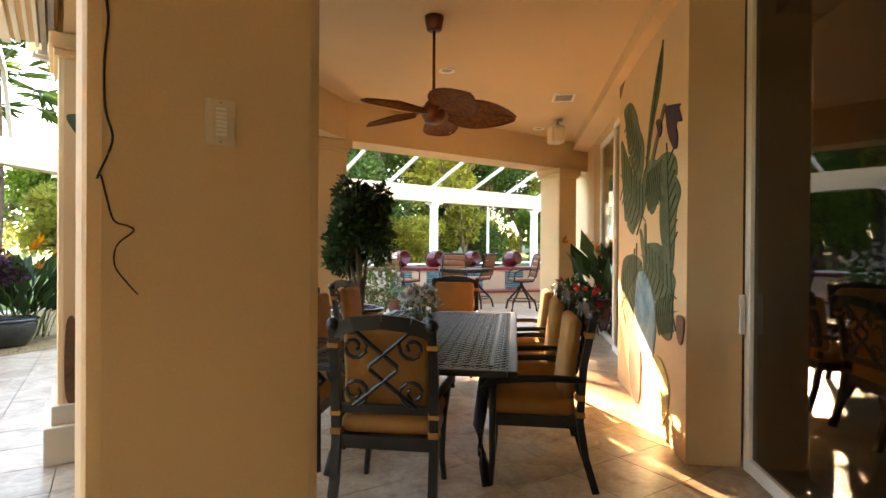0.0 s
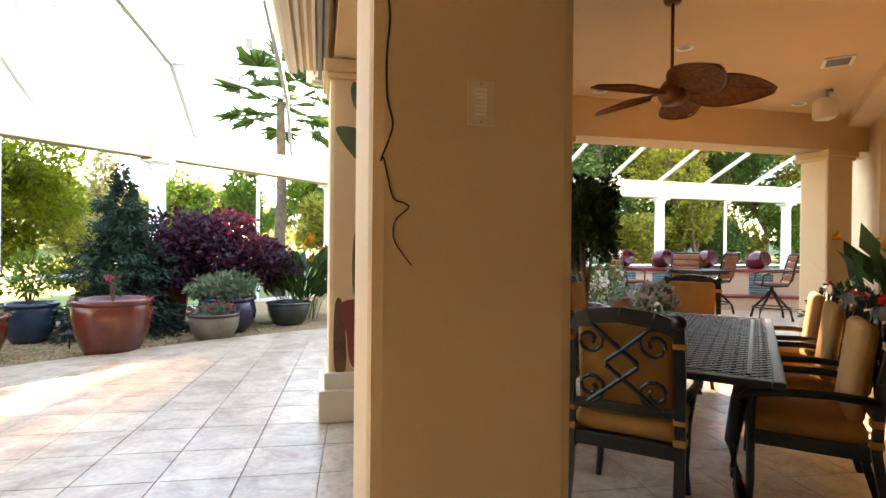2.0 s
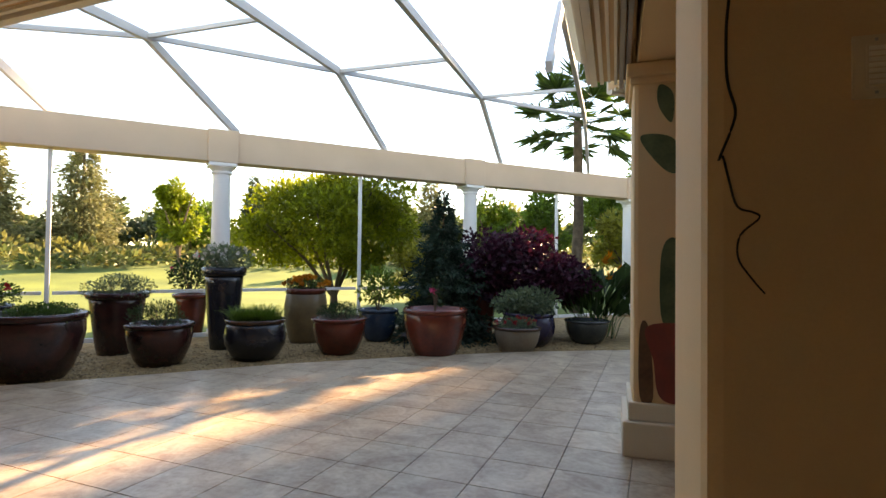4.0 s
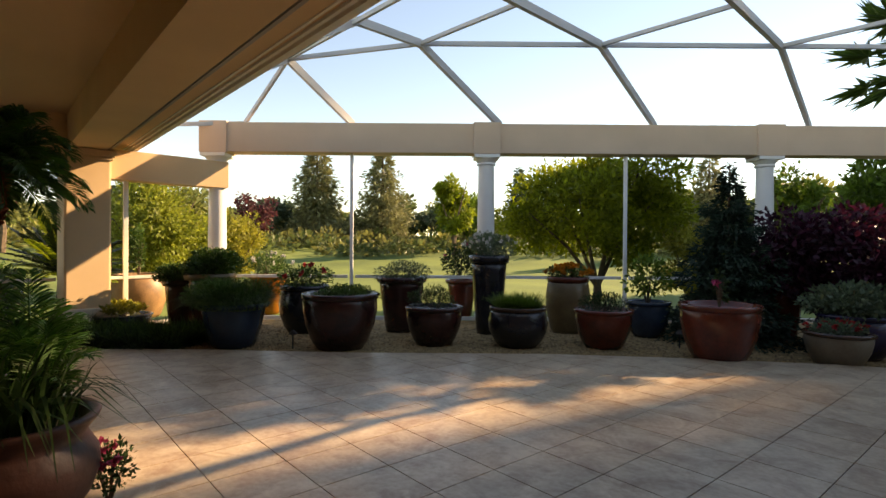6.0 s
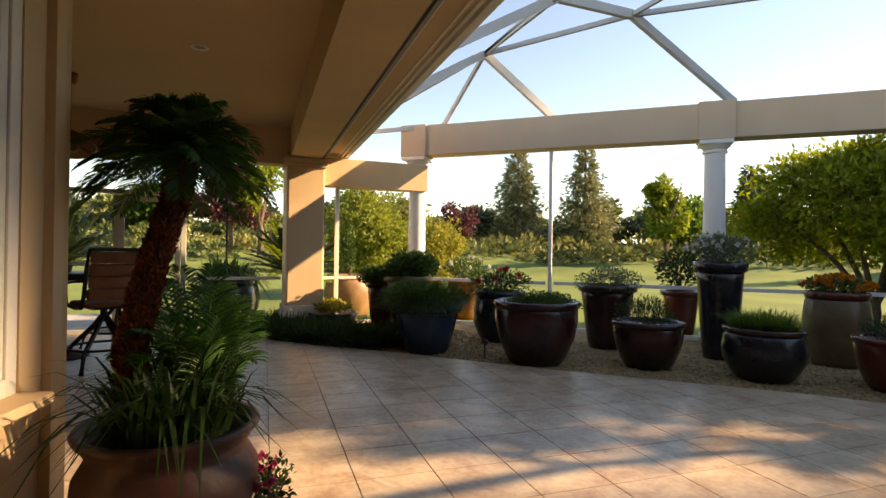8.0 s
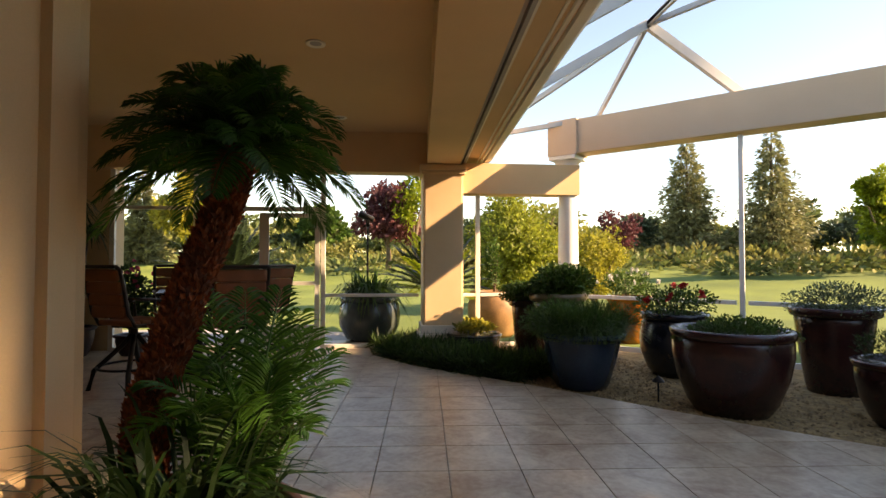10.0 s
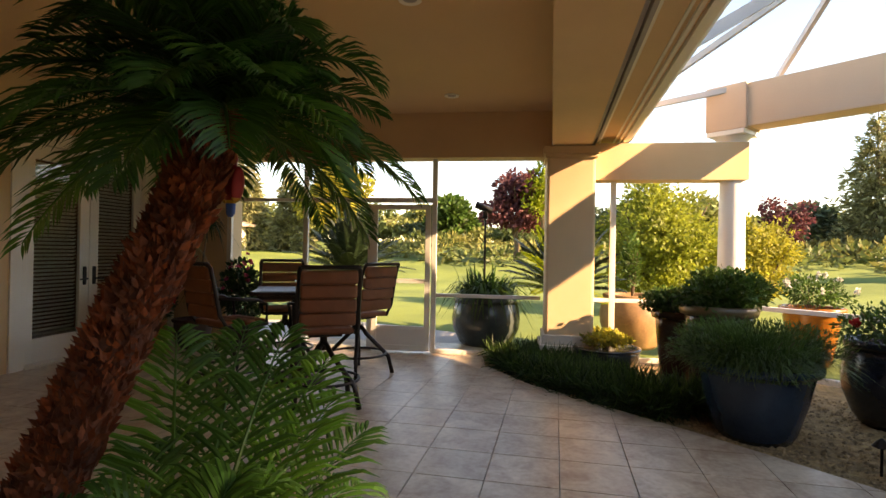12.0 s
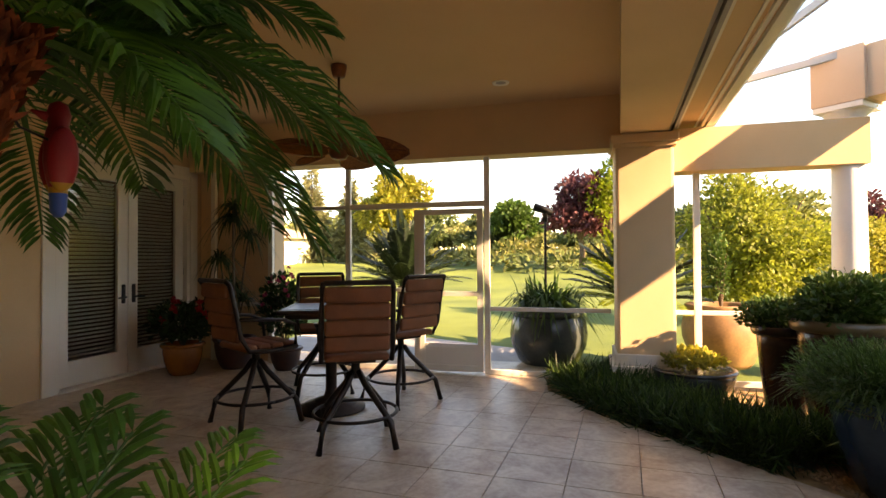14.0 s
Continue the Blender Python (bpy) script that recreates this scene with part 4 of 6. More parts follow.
# tree-line leaves made lighter, so the colour itself holds the haze of distance
HAZY_GREEN, HAZY_LIGHT, HAZY_DARK = leaf_mat("hazy_green", (0.15, 0.20, 0.07)), leaf_mat("hazy_light", (0.28, 0.31, 0.10)), leaf_mat("hazy_dark", (0.10, 0.14, 0.07))
conifer((-37.0, 48.0, 1.2), 9.0, 2.2, 5000, 0.6, HAZY_DARK, "dark conifer in the far tree line")
conifer((-33.0, 45.0, 1.2), 7.0, 2.0, 4000, 0.6, HAZY_DARK, "dark conifer in the far tree line")
conifer((-13.7, 38.8, 0.3), 7.6, 2.2, 4500, 0.45, G_CONIFER, "tall grey-green conifer beyond the lawn")
conifer((-39.5, -18.0, 1.2), 7.2, 1.9, 4000, 0.5, G_CONIFER, "conifer behind the neighbouring house")
conifer((-41.0, -15.5, 1.2), 6.4, 1.7, 4000, 0.5, G_CONIFER, "conifer behind the neighbouring house")
tree((-27.4, 27.9, 0.3), 7.2, 1.5, 6000, 0.26, G_YELLOW, "slim light-green tree beyond the lawn", trunk_h=1.2)
tree((-31.0, 33.0, 0.6), 5.5, 2.4, 5000, 0.32, G_LIGHT, "light-green tree beyond the lawn", trunk_h=0.8)
tree((-41.5, 19.6, 0.9), 5.2, 1.7, 1500, 0.30, G_RUST, "thin autumn-coloured young tree", trunk_h=1.4)
tree((-37.7, 1.6, 1.0), 6.4, 2.3, 6000, 0.34, G_RUST, "purple-red leaved tree on the far lawn", "red_tree", trunk_h=1.6)
tree((-37.0, 3.4, 1.0), 7.2, 1.6, 2500, 0.30, G_YELLOW, "thin yellow-green tree behind the red tree", trunk_h=2.0)
tree((-51.3, -4.4, 1.4), 5.2, 3.0, 5000, 0.5, G_MID, "round green tree on the far bank", trunk_h=1.2)
tree((-39.4, -11.3, 1.0), 7.2, 2.8, 6000, 0.4, G_GOLD, "yellow autumn tree beyond the lawn", trunk_h=1.0)
for i, (x, y) in enumerate([(-56, 24), (-54, 18), (-56, 12), (-50, 30), (-47, 38), (-42, 43), (-28, 50), (-22, 52), (-16, 50), (-9, 47), (-58, 4), (-60, -8), (-54, -14), (-50, -24), (-62, 32)]):
    k = (HAZY_GREEN, HAZY_LIGHT, HAZY_DARK, HAZY_LIGHT)[i % 4]
    tree((x, y, 1.2), 4.6 + (i * 37 % 10) * 0.22, 3.2 + (i * 13 % 7) * 0.2, 3200, 0.6, k, "broadleaf tree in the distant tree line", trunk_h=0.8, group="distant tree line")
for i in range(30):
    a, d = radians(84 + 4.6 * i), 48 + (i * 7 % 5) * 1.6
    k = (HAZY_LIGHT, HAZY_GREEN, HAZY_LIGHT, HAZY_DARK)[i % 4]
    tree((-4 + d * math.cos(a), 2 + d * math.sin(a), 1.9), 2.6 + (i * 37 % 10) * 0.16, 3.3, 1800, 0.5, k, "low rounded bush along the far bank", "far_bush", trunk_h=0.2, group="far bank bushes")
# low shrubs on the bank


def bank_shrubs():
    n = 150
    th = tagged(new("bank_shrubs"), "low rough shrubs covering the bank beyond the lawn", "shrubs", kind="stuff")
    Ps, Ds = [], []
    for i in range(n):
        a = radians(20 + 150 * (i + RNG.random()) / n)
        d = 33 + 14 * RNG.random()
        x, y = -4 + d * math.cos(a + radians(30)), 2 + d * math.sin(a + radians(30))
        z = -0.16 + 0.10 * max(0, min(d - 26, 26))
        P, D = cloud(120, (x, y, z + 0.35), (1.6 + RNG.random(), 1.6, 0.55 + 0.5 * RNG.random()), 0.4, 6, 0.3, -0.3)
        Ps.append(P)
        Ds.append(D)
    P, D = np.concatenate(Ps), np.concatenate(Ds)
    far = np.repeat(np.arange(n) % 3 == 0, 120)
    leaves("foliage", P[~far], D[~far], 0.40, 0.6, leaf_mat("bank_gold", (0.30, 0.29, 0.09)), th)
    leaves("foliage", P[far], D[far], 0.40, 0.6, leaf_mat("bank_green", (0.15, 0.19, 0.06)), th)


bank_shrubs()

# backlit woodland to the north-east, behind the far arcade
for i, (x, y, h, m) in enumerate([(3.4, 25, 6.6, 1), (7.6, 25, 11, 1), (9.5, 23, 8.5, 0), (13, 25, 13, 2), (16, 22, 11, 1), (20, 24, 12, 0), (24, 21, 11, 1), (27, 17, 10, 2), (0.6, 27, 6.4, 3), (2.4, 22.5, 5.2, 3), (4.6, 21.0, 4.5, 1), (8.0, 20.5, 4.5, 3), (12, 20.5, 4.5, 0), (15.5, 20, 4.5, 1), (20, 19.5, 4.5, 3), (-5, 22, 4.4, 3), (-2.8, 20, 4.2, 3), (5, 30, 9, 2), (10, 31, 9, 2), (15, 31, 9, 2), (21, 29, 9, 2), (25, 26, 9, 2), (29, 22, 8, 2), (11, 29, 11, 1), (18, 29, 12, 2), (0.2, 18.4, 3.2, 4), (1.5, 17.2, 2.6, 5), (30, 12, 10, 0)]):
    k = (G_MID, G_GOLD, G_MID, G_LIGHT, G_GOLD, G_RUST)[m]
    tree((x, y, -0.1), h, min(1.6 + 0.2 * h, 3.1) if h > 5 else 1.3, 18000 if h > 5 else 4500, 0.19, k, "tall broadleaf tree behind the screened garden", trunk_h=h * 0.3, lumps=18, group="garden trees")

for x, y, h, k in ((12.3, 19.3, 3.0, G_GOLD), (14.6, 21.6, 3.8, G_LIGHT), (17.2, 20.6, 3.4, G_MID), (10.2, 21.4, 3.6, G_YELLOW), (19.4, 22.4, 4.0, G_GOLD), (13.6, 23.6, 4.6, G_MID), (22.0, 20.0, 3.6, G_MID)):
    tree((x, y, -0.1), h, 1.7, 5000, 0.16, k, "leafy undergrowth behind the far screen", "undergrowth", trunk_h=0.2, group="garden undergrowth")
RNG = np.random.default_rng(3)
# unseen trees added toward the sun: they shade the patio, leaving sun streaks
for x, y, h, r in ((9.9, 60, 38, 3.0), (11.6, 64, 39, 2.4), (9.6, 57, 35, 2.9), (17.5, 60, 38, 3.55), (18.8, 64, 40, 3.55), (25.5, 60, 37, 3.55), (26.7, 64, 39, 3.55), (32.5, 61, 36, 3.55), (39, 60, 34, 3.55)):
    tree((x, y, -0.1), h, r, 9500, 0.75, G_MID, "unseen tall tree added far off to shade the patio", "poplar", trunk_h=h * 0.2, lumps=40, group="far poplars", trunk_r=0.5)
tree((13.6, 60.5, -0.1), 29.1, 2.1, 12000, 0.65, G_MID, "unseen lower tree added to end the sun streak on the patio", "poplar", trunk_h=4.0, lumps=40, group="far poplars", trunk_r=0.3)
tree((14.1, 62, -0.1), 29.2, 1.0, 6000, 0.6, G_MID, "unseen lower tree added to end the sun streak on the patio", "poplar", trunk_h=20.0, lumps=24, group="far poplars", trunk_r=0.25)
tree((13.4, 60, -0.1), 44, 3.2, 14000, 0.65, G_MID, "unseen high crown added to cut the sun on the house corner", "gum_tree", trunk_h=39.3, lumps=40, group="far poplars", trunk_r=0.3)
RNG = np.random.default_rng(11)


def fan_palm(x, y, h):
    th = thing("fan_palm", (x, y, -0.1), 0, "tall fan palm behind the arcade", "palm")
    bm = bmesh.new()
    tube(bm, [(0, 0, 0), (0.1, 0, h * 0.5), (0.05, 0.1, h)], 0.17, 12, 0.12)
    part("trunk", bm, BARK, th)
    for i in range(22):
        az, el = i * 137.5, 70 - 5.2 * i
        d = Vector((math.cos(radians(az)) * math.cos(radians(el)), math.sin(radians(az)) * math.cos(radians(el)), math.sin(radians(el))))
        c = Vector((0.05, 0.1, h)) + d * 1.2
        bm = bmesh.new()
        tube(bm, [(0.05, 0.1, h), c], 0.02, 5, 0.012)
        part("stalk", bm, G_MID, th)
        s = d.cross(Vector((0, 0, 1))).normalized()
        D = np.array([(d * math.cos(t) + s * math.sin(t)) for t in np.linspace(-1.9, 1.9, 26)])
        leaves("fan", np.repeat(np.array([c]), 26, 0), D, 0.85, 0.13, G_MID, th, jitter=0.1)


fan_palm(-1.3, 16.3, 5.6)


# strap-leaved and spiky plants beyond the west screen
# sago fronds: backlit dark and yellow sunlight are put into two leaf colours
CYCAD_BACKLIT = leaf_mat("cycad_backlit", (0.018, 0.035, 0.012), trans=0.08)


def cycad(x, y, z, n, L, label, ll=0.16, dark=False):
    th = thing("sago_palm", (x, y, z), 0, label, "cycad")
    bm = bmesh.new()
    tube(bm, [(0, 0, 0), (0, 0, 0.5)], 0.2, 12, 0.16)
    part("trunk", bm, BARK, th)
    for i in range(n):
        frond("frond", (0, 0, 0.5), i * 137.5, 80 - 74 * i / n, L * (0.85 + 0.3 * RNG.random()), 30, ll, CYCAD_BACKLIT if dark or i % 3 else G_YELLOW, th, droop=0.30, width=0.022, vee=0.7)
    return th


cycad(-12.6, 2.65, 0.25, 64, 1.45, "large spiky sago palm beside the screen, lit fronds coloured yellow", ll=0.20)
cycad(-15.9, -2.4, 0.3, 60, 1.9, "spiky sago palm on the lawn, coloured dark as a silhouette", ll=0.26, dark=True)
p = pot(-11.3, 1.35, 0.52, 0.74, "round", POT_GREY, "large grey glazed pot beyond the screen", group="")
tuft((p[0], p[1], p[2] - 0.02), 0.38, 0.95, 320, G_MID, "arching strap-leaved plant in a big grey pot", 0.040, 1.35)
# ground cover mound along the tile edge


def ground_cover():
    n = 12000
    th = tagged(new("ground_cover"), "dense dark green mondo grass along the tile edge", "ground cover", kind="stuff")
    line = [Vector((-10.3, 1.75, 0)), Vector((-9.6, 1.95, 0)), Vector((-8.9, 2.4, 0)), Vector((-8.3, 2.95, 0)), Vector((-8.05, 3.3, 0))]
    c = []
    for i in range(n):
        t = RNG.random() * 3.999
        k = int(t)
        q = line[k].lerp(line[k + 1], t - k)
        o = Vector((-0.35, 0.9, 0)).normalized() * (-0.28 + 0.95 * RNG.random()) + Vector((RNG.normal() * 0.06, RNG.normal() * 0.06, 0))
        c.append(tuple(q + o))
    C = np.array(c)
    C[:, 2] = -0.05 + 0.14 * RNG.random(n)
    D = RNG.normal(size=C.shape) * 1.0 + np.array([0.05, -0.1, 0.45])
    leaves("foliage", C[7000:], D[7000:], 0.24, 0.05, G_DARK, th, fold=0.1)
    leaves("foliage", C[:7000] + np.array([0, 0, 0.05]), D[:7000], 0.19, 0.06, G_MID, th, fold=0.1)


ground_cover()
solid("path_west", GREY, "reddish paved landing outside the screen door", "path", lambda bm: prism(bm, [(-10.6, -3.4), (-10.6, 0.95), (-12.4, 1.0), (-13.4, -1.2), (-13.2, -3.6)], -0.25, -0.03))

# ---- the potted palm at the house corner
def corner_palm():
    px, py = -3.66, 1.05
    th = thing("urn", (px, py, 0), 0, "washed terracotta urn with rolled rim and belly", "plant pot")
    bm = bmesh.new()
    lathe(bm, [(0.24, 0.0), (0.27, 0.03), (0.34, 0.12), (0.385, 0.24), (0.375, 0.33), (0.335, 0.40), (0.325, 0.43), (0.35, 0.47), (0.375, 0.50), (0.385, 0.52), (0.375, 0.535), (0.345, 0.53), (0.325, 0.50), (0.315, 0.44)], 48)
    part("body", bm, TERRA, th, smooth=True)
    bm = bmesh.new()
    lathe(bm, [(0.32, 0.45), (0.30, 0.47), (0.02, 0.49)], 24)
    part("soil", bm, SOIL, th)
    palm = thing("palm_tree", (px, py, 0.47), 0, "leaning palm with shaggy reddish trunk in an urn", "palm")
    bm = bmesh.new()
    line = [Vector((-0.10, -0.15, 0)), Vector((-0.26, -0.20, 0.35)), Vector((-0.44, -0.13, 0.75)), Vector((-0.57, -0.04, 1.10)), Vector((-0.63, -0.01, 1.32))]
    tube(bm, line, 0.074, 14, 0.062)
    part("trunk", bm, mat("palm_bark", (0.20, 0.055, 0.022), 0.9, var=0.3, scale=9, fine=50, bump=0.9), palm, smooth=True)
    # old leaf bases, in a spiral
    n = 6500
    P, D = np.zeros((n, 3)), np.zeros((n, 3))
    for i in range(n):
        t = i / n * 3.999
        k = int(t)
        c = line[k].lerp(line[k + 1], t - k)
        a = i * 2.4
        P[i] = c + Vector((math.cos(a), math.sin(a), 0)) * 0.064
        D[i] = (math.cos(a) * 0.42 + RNG.normal() * 0.4, math.sin(a) * 0.42 + RNG.normal() * 0.4, 0.9)
    leaves("leaf_base", P, D, 0.033, 0.5, mat("leaf_base", (0.32, 0.075, 0.022), 0.85, var=0.3, scale=12, fine=60, bump=0.4, island=0.4), palm, "shaggy red-brown leaf bases", fold=0.3)
    top = (-0.64, -0.01, 1.34)
    # lighter copy of the palm leaf: sun on some fronds is put into the colour
    bright = leaf_mat("palm_frond_sunlit", (0.10, 0.26, 0.035), trans=0.5, rough=0.4)
    for i in range(50):
        el = 84 - 96 * (i / 50) ** 0.95
        frond("frond", top, i * 137.5 + 20, el, (0.58 + 0.16 * RNG.random()) * (0.72 if el < 45 and math.cos(radians(i * 137.5 - 36)) > 0.5 else 1.0), 44, 0.14, bright if i % 4 == 1 else G_PALM, palm, droop=1.0 if el > 40 else 0.72, width=0.0052)
    # small palm and strap leaves at the foot
    low = thing("parlour_palm", (px, py, 0.48), 0, "green parlour palm with some fronds coloured sunlit, at the foot of the trunk", "palm")
    for i in range(15):
        frond("frond", (-0.28 + 0.08 * math.cos(i), 0.10 + 0.08 * math.sin(i), 0.02), i * 137.5 + 30, 80 - 2.2 * i, (0.74 + 0.22 * RNG.random()) * (0.72 if math.cos(radians(i * 137.5 - 35)) > 0.45 else 1.0), 30, 0.14, G_PALM if i % 5 else bright, low, droop=0.85, width=0.0065)
    for i, (az, el, L) in enumerate(((161, 52, 1.0), (184, 44, 1.35), (205, 50, 1.3), (172, 50, 1.2), (195, 56, 1.25), (152, 46, 0.95), (214, 58, 1.2), (176, 62, 1.15))):
        frond("frond", (-0.28, 0.12, 0.02), az, el, L, 25, 0.18, bright if i % 3 == 0 else G_PALM, low, droop=0.5, width=0.0075)
    tuft((px + 0.03, py - 0.0, 0.48), 0.27, 0.62, 200, G_DARK, "arching strap leaves filling the urn", 0.022, 1.05)
    shrub((px + 0.02, py + 0.42, 0.0), 0.16, 0.30, 420, 0.035, G_DARK, "small pot plant with pink flowers beside the urn", flowers=F_PINK, fn=14, fs=0.03)


corner_palm()

# ---------------------------------------------------------------- dining patio
IRON = mat("cast_aluminium_black", (0.016, 0.012, 0.010), 0.42, metal=0.2, var=0.3, scale=10, fine=70, bump=0.15)
CUSHION = mat("cushion_gold", (0.38, 0.165, 0.04), 0.85, var=0.12, scale=5, fine=180, bump=0.3)
RUST = mat("sling_rust", (0.27, 0.095, 0.040), 0.85, var=0.12, scale=5, fine=220, bump=0.3)
BRONZE = mat("bronze_frame", (0.045, 0.030, 0.024), 0.4, metal=0.6, var=0.25, scale=8, fine=60)
COPPER = mat("copper_brown", (0.24, 0.075, 0.03), 0.35, metal=0.5, var=0.2, scale=6, fine=50)
WICKER = mat("woven_rattan", (0.44, 0.17, 0.055), 0.65, var=0.25, scale=30, fine=140, bump=0.7)
PLASTIC = mat("almond_plastic", (0.70, 0.58, 0.42), 0.45, var=0.03, scale=4, fine=60, bump=0.02)


def puff(bm, c, s, r=0.04, m=None):
    """A rounded cushion block."""
    vs = box(bm, c, s, m=m)
    es = list({e for v in vs for e in v.link_edges})
    bmesh.ops.bevel(bm, geom=es, offset=min(r, min(s) * 0.48), segments=3, affect="EDGES", profile=0.5)


def spiral(cx, cz, r0, turns, start, sg, y):
    return [(cx + sg * (r0 * (1 - 0.75 * t)) * math.cos(start + t * turns * 2 * math.pi), y, cz + (r0 * (1 - 0.75 * t)) * math.sin(start + t * turns * 2 * math.pi)) for t in np.linspace(0, 1, 16)]


def dining_chair():
    th = thing("dining_chair", (0, 0, 0), 0, "black cast-metal armchair with gold cushions and scrolled back", "chair", "dining chairs")
    for sx in (-1, 1):
        bm = bmesh.new()
        tube(bm, [(sx * 0.25, 0.26, 0.0), (sx * 0.235, 0.25, 0.15), (sx * 0.245, 0.25, 0.40), (sx * 0.27, 0.25, 0.60), (sx * 0.29, 0.24, 0.645)], 0.018, 8, 0.026)
        part("leg", bm, IRON, th, smooth=True)
        bm = bmesh.new()
        pts = [(sx * 0.27, -0.36, 0.0), (sx * 0.265, -0.30, 0.2), (sx * 0.265, -0.265, 0.42), (sx * 0.265, -0.285, 0.75), (sx * 0.262, -0.34, 1.02)]
        for p, q in zip(pts, pts[1:]):
            bar(bm, p, q, 0.048, 0.042, up=(0, 1, 0))
        part("post", bm, IRON, th)
        for z in (0.46, 0.56, 0.93):
            bm = bmesh.new()
            box(bm, (sx * 0.265, -0.266 if z < 0.7 else -0.316, z), (0.062, 0.058, 0.035), bevel=0.006)
            part("binding", bm, CUSHION, th, "tan rattan binding")
        bm = bmesh.new()
        tube(bm, [(sx * 0.27, -0.28, 0.66), (sx * 0.30, -0.10, 0.675), (sx * 0.31, 0.12, 0.665), (sx * 0.30, 0.27, 0.64), (sx * 0.295, 0.31, 0.60), (sx * 0.295, 0.28, 0.575)], 0.023, 8, 0.02)
        part("arm", bm, IRON, th, smooth=True)
        bm = bmesh.new()
        bmesh.ops.create_uvsphere(bm, u_segments=12, v_segments=8, radius=0.036, matrix=pose(sx * 0.262, -0.345, 1.04))
        part("finial", bm, IRON, th, smooth=True)
    bm = bmesh.new()
    box(bm, (0, 0.0, 0.40), (0.50, 0.54, 0.075), bevel=0.012)
    part("seat_frame", bm, IRON, th)
    bm = bmesh.new()
    puff(bm, (0, 0.02, 0.485), (0.52, 0.53, 0.11), 0.05)
    part("seat", bm, CUSHION, th, smooth=True)
    bm = bmesh.new()
    for p, q in zip([(-0.26, -0.335, 1.0), (-0.15, -0.35, 1.045), (0, -0.355, 1.06), (0.15, -0.35, 1.045)], [(-0.15, -0.35, 1.045), (0, -0.355, 1.06), (0.15, -0.35, 1.045), (0.26, -0.335, 1.0)]):
        bar(bm, p, q, 0.035, 0.075)
    part("top_rail", bm, IRON, th)
    bm = bmesh.new()
    bar(bm, (-0.26, -0.27, 0.585), (0.26, -0.27, 0.585), 0.035, 0.045)
    part("lower_rail", bm, IRON, th)
    for sx in (-1, 1):
        bm = bmesh.new()
        tube(bm, [(sx * 0.17, -0.285, 0.60), (sx * 0.06, -0.295, 0.69), (-sx * 0.075, -0.31, 0.80), (-sx * 0.075, -0.312, 0.82), (sx * 0.06, -0.325, 0.93), (sx * 0.16, -0.335, 1.02)], 0.013, 6)
        part("scroll_bar", bm, IRON, th)
        for cz, st in ((0.68, 1.0), (0.92, -1.0)):
            bm = bmesh.new()
            tube(bm, [(x, -0.285 - (z - 0.6) * 0.11, z) for x, _, z in spiral(sx * 0.155, cz, 0.082, 1.45 * st, -st * 2.0, -sx, 0)], 0.011, 6)
            part("scroll", bm, IRON, th)
    bm = bmesh.new()
    puff(bm, (0, -0.185, 0.80), (0.47, 0.085, 0.50), 0.045, m=pose(0, 0.0, 0.0) @ Matrix.Translation((0, 0, 0.54)) @ pose(0, 0, 0, 7, 0, 0) @ Matrix.Translation((0, 0, -0.54)))
    part("back_cushion", bm, CUSHION, th, smooth=True)
    return th


def at_ab(a, b, deg, z=0.0):
    p = ab(a, b)
    return pose(p.x, p.y, z, 0, 0, math.degrees(AL) + deg)


chair = dining_chair()
chair.matrix_world = at_ab(3.13, 0.86, -90)
for a, b, d in ((3.60, 0.06, 0), (4.56, 0.08, 0), (5.50, 0.10, 0), (3.62, 1.68, 180), (4.56, 1.66, 180), (5.45, 1.64, 180), (6.22, 0.90, 90)):
    copy_thing(chair, at_ab(a, b, d))


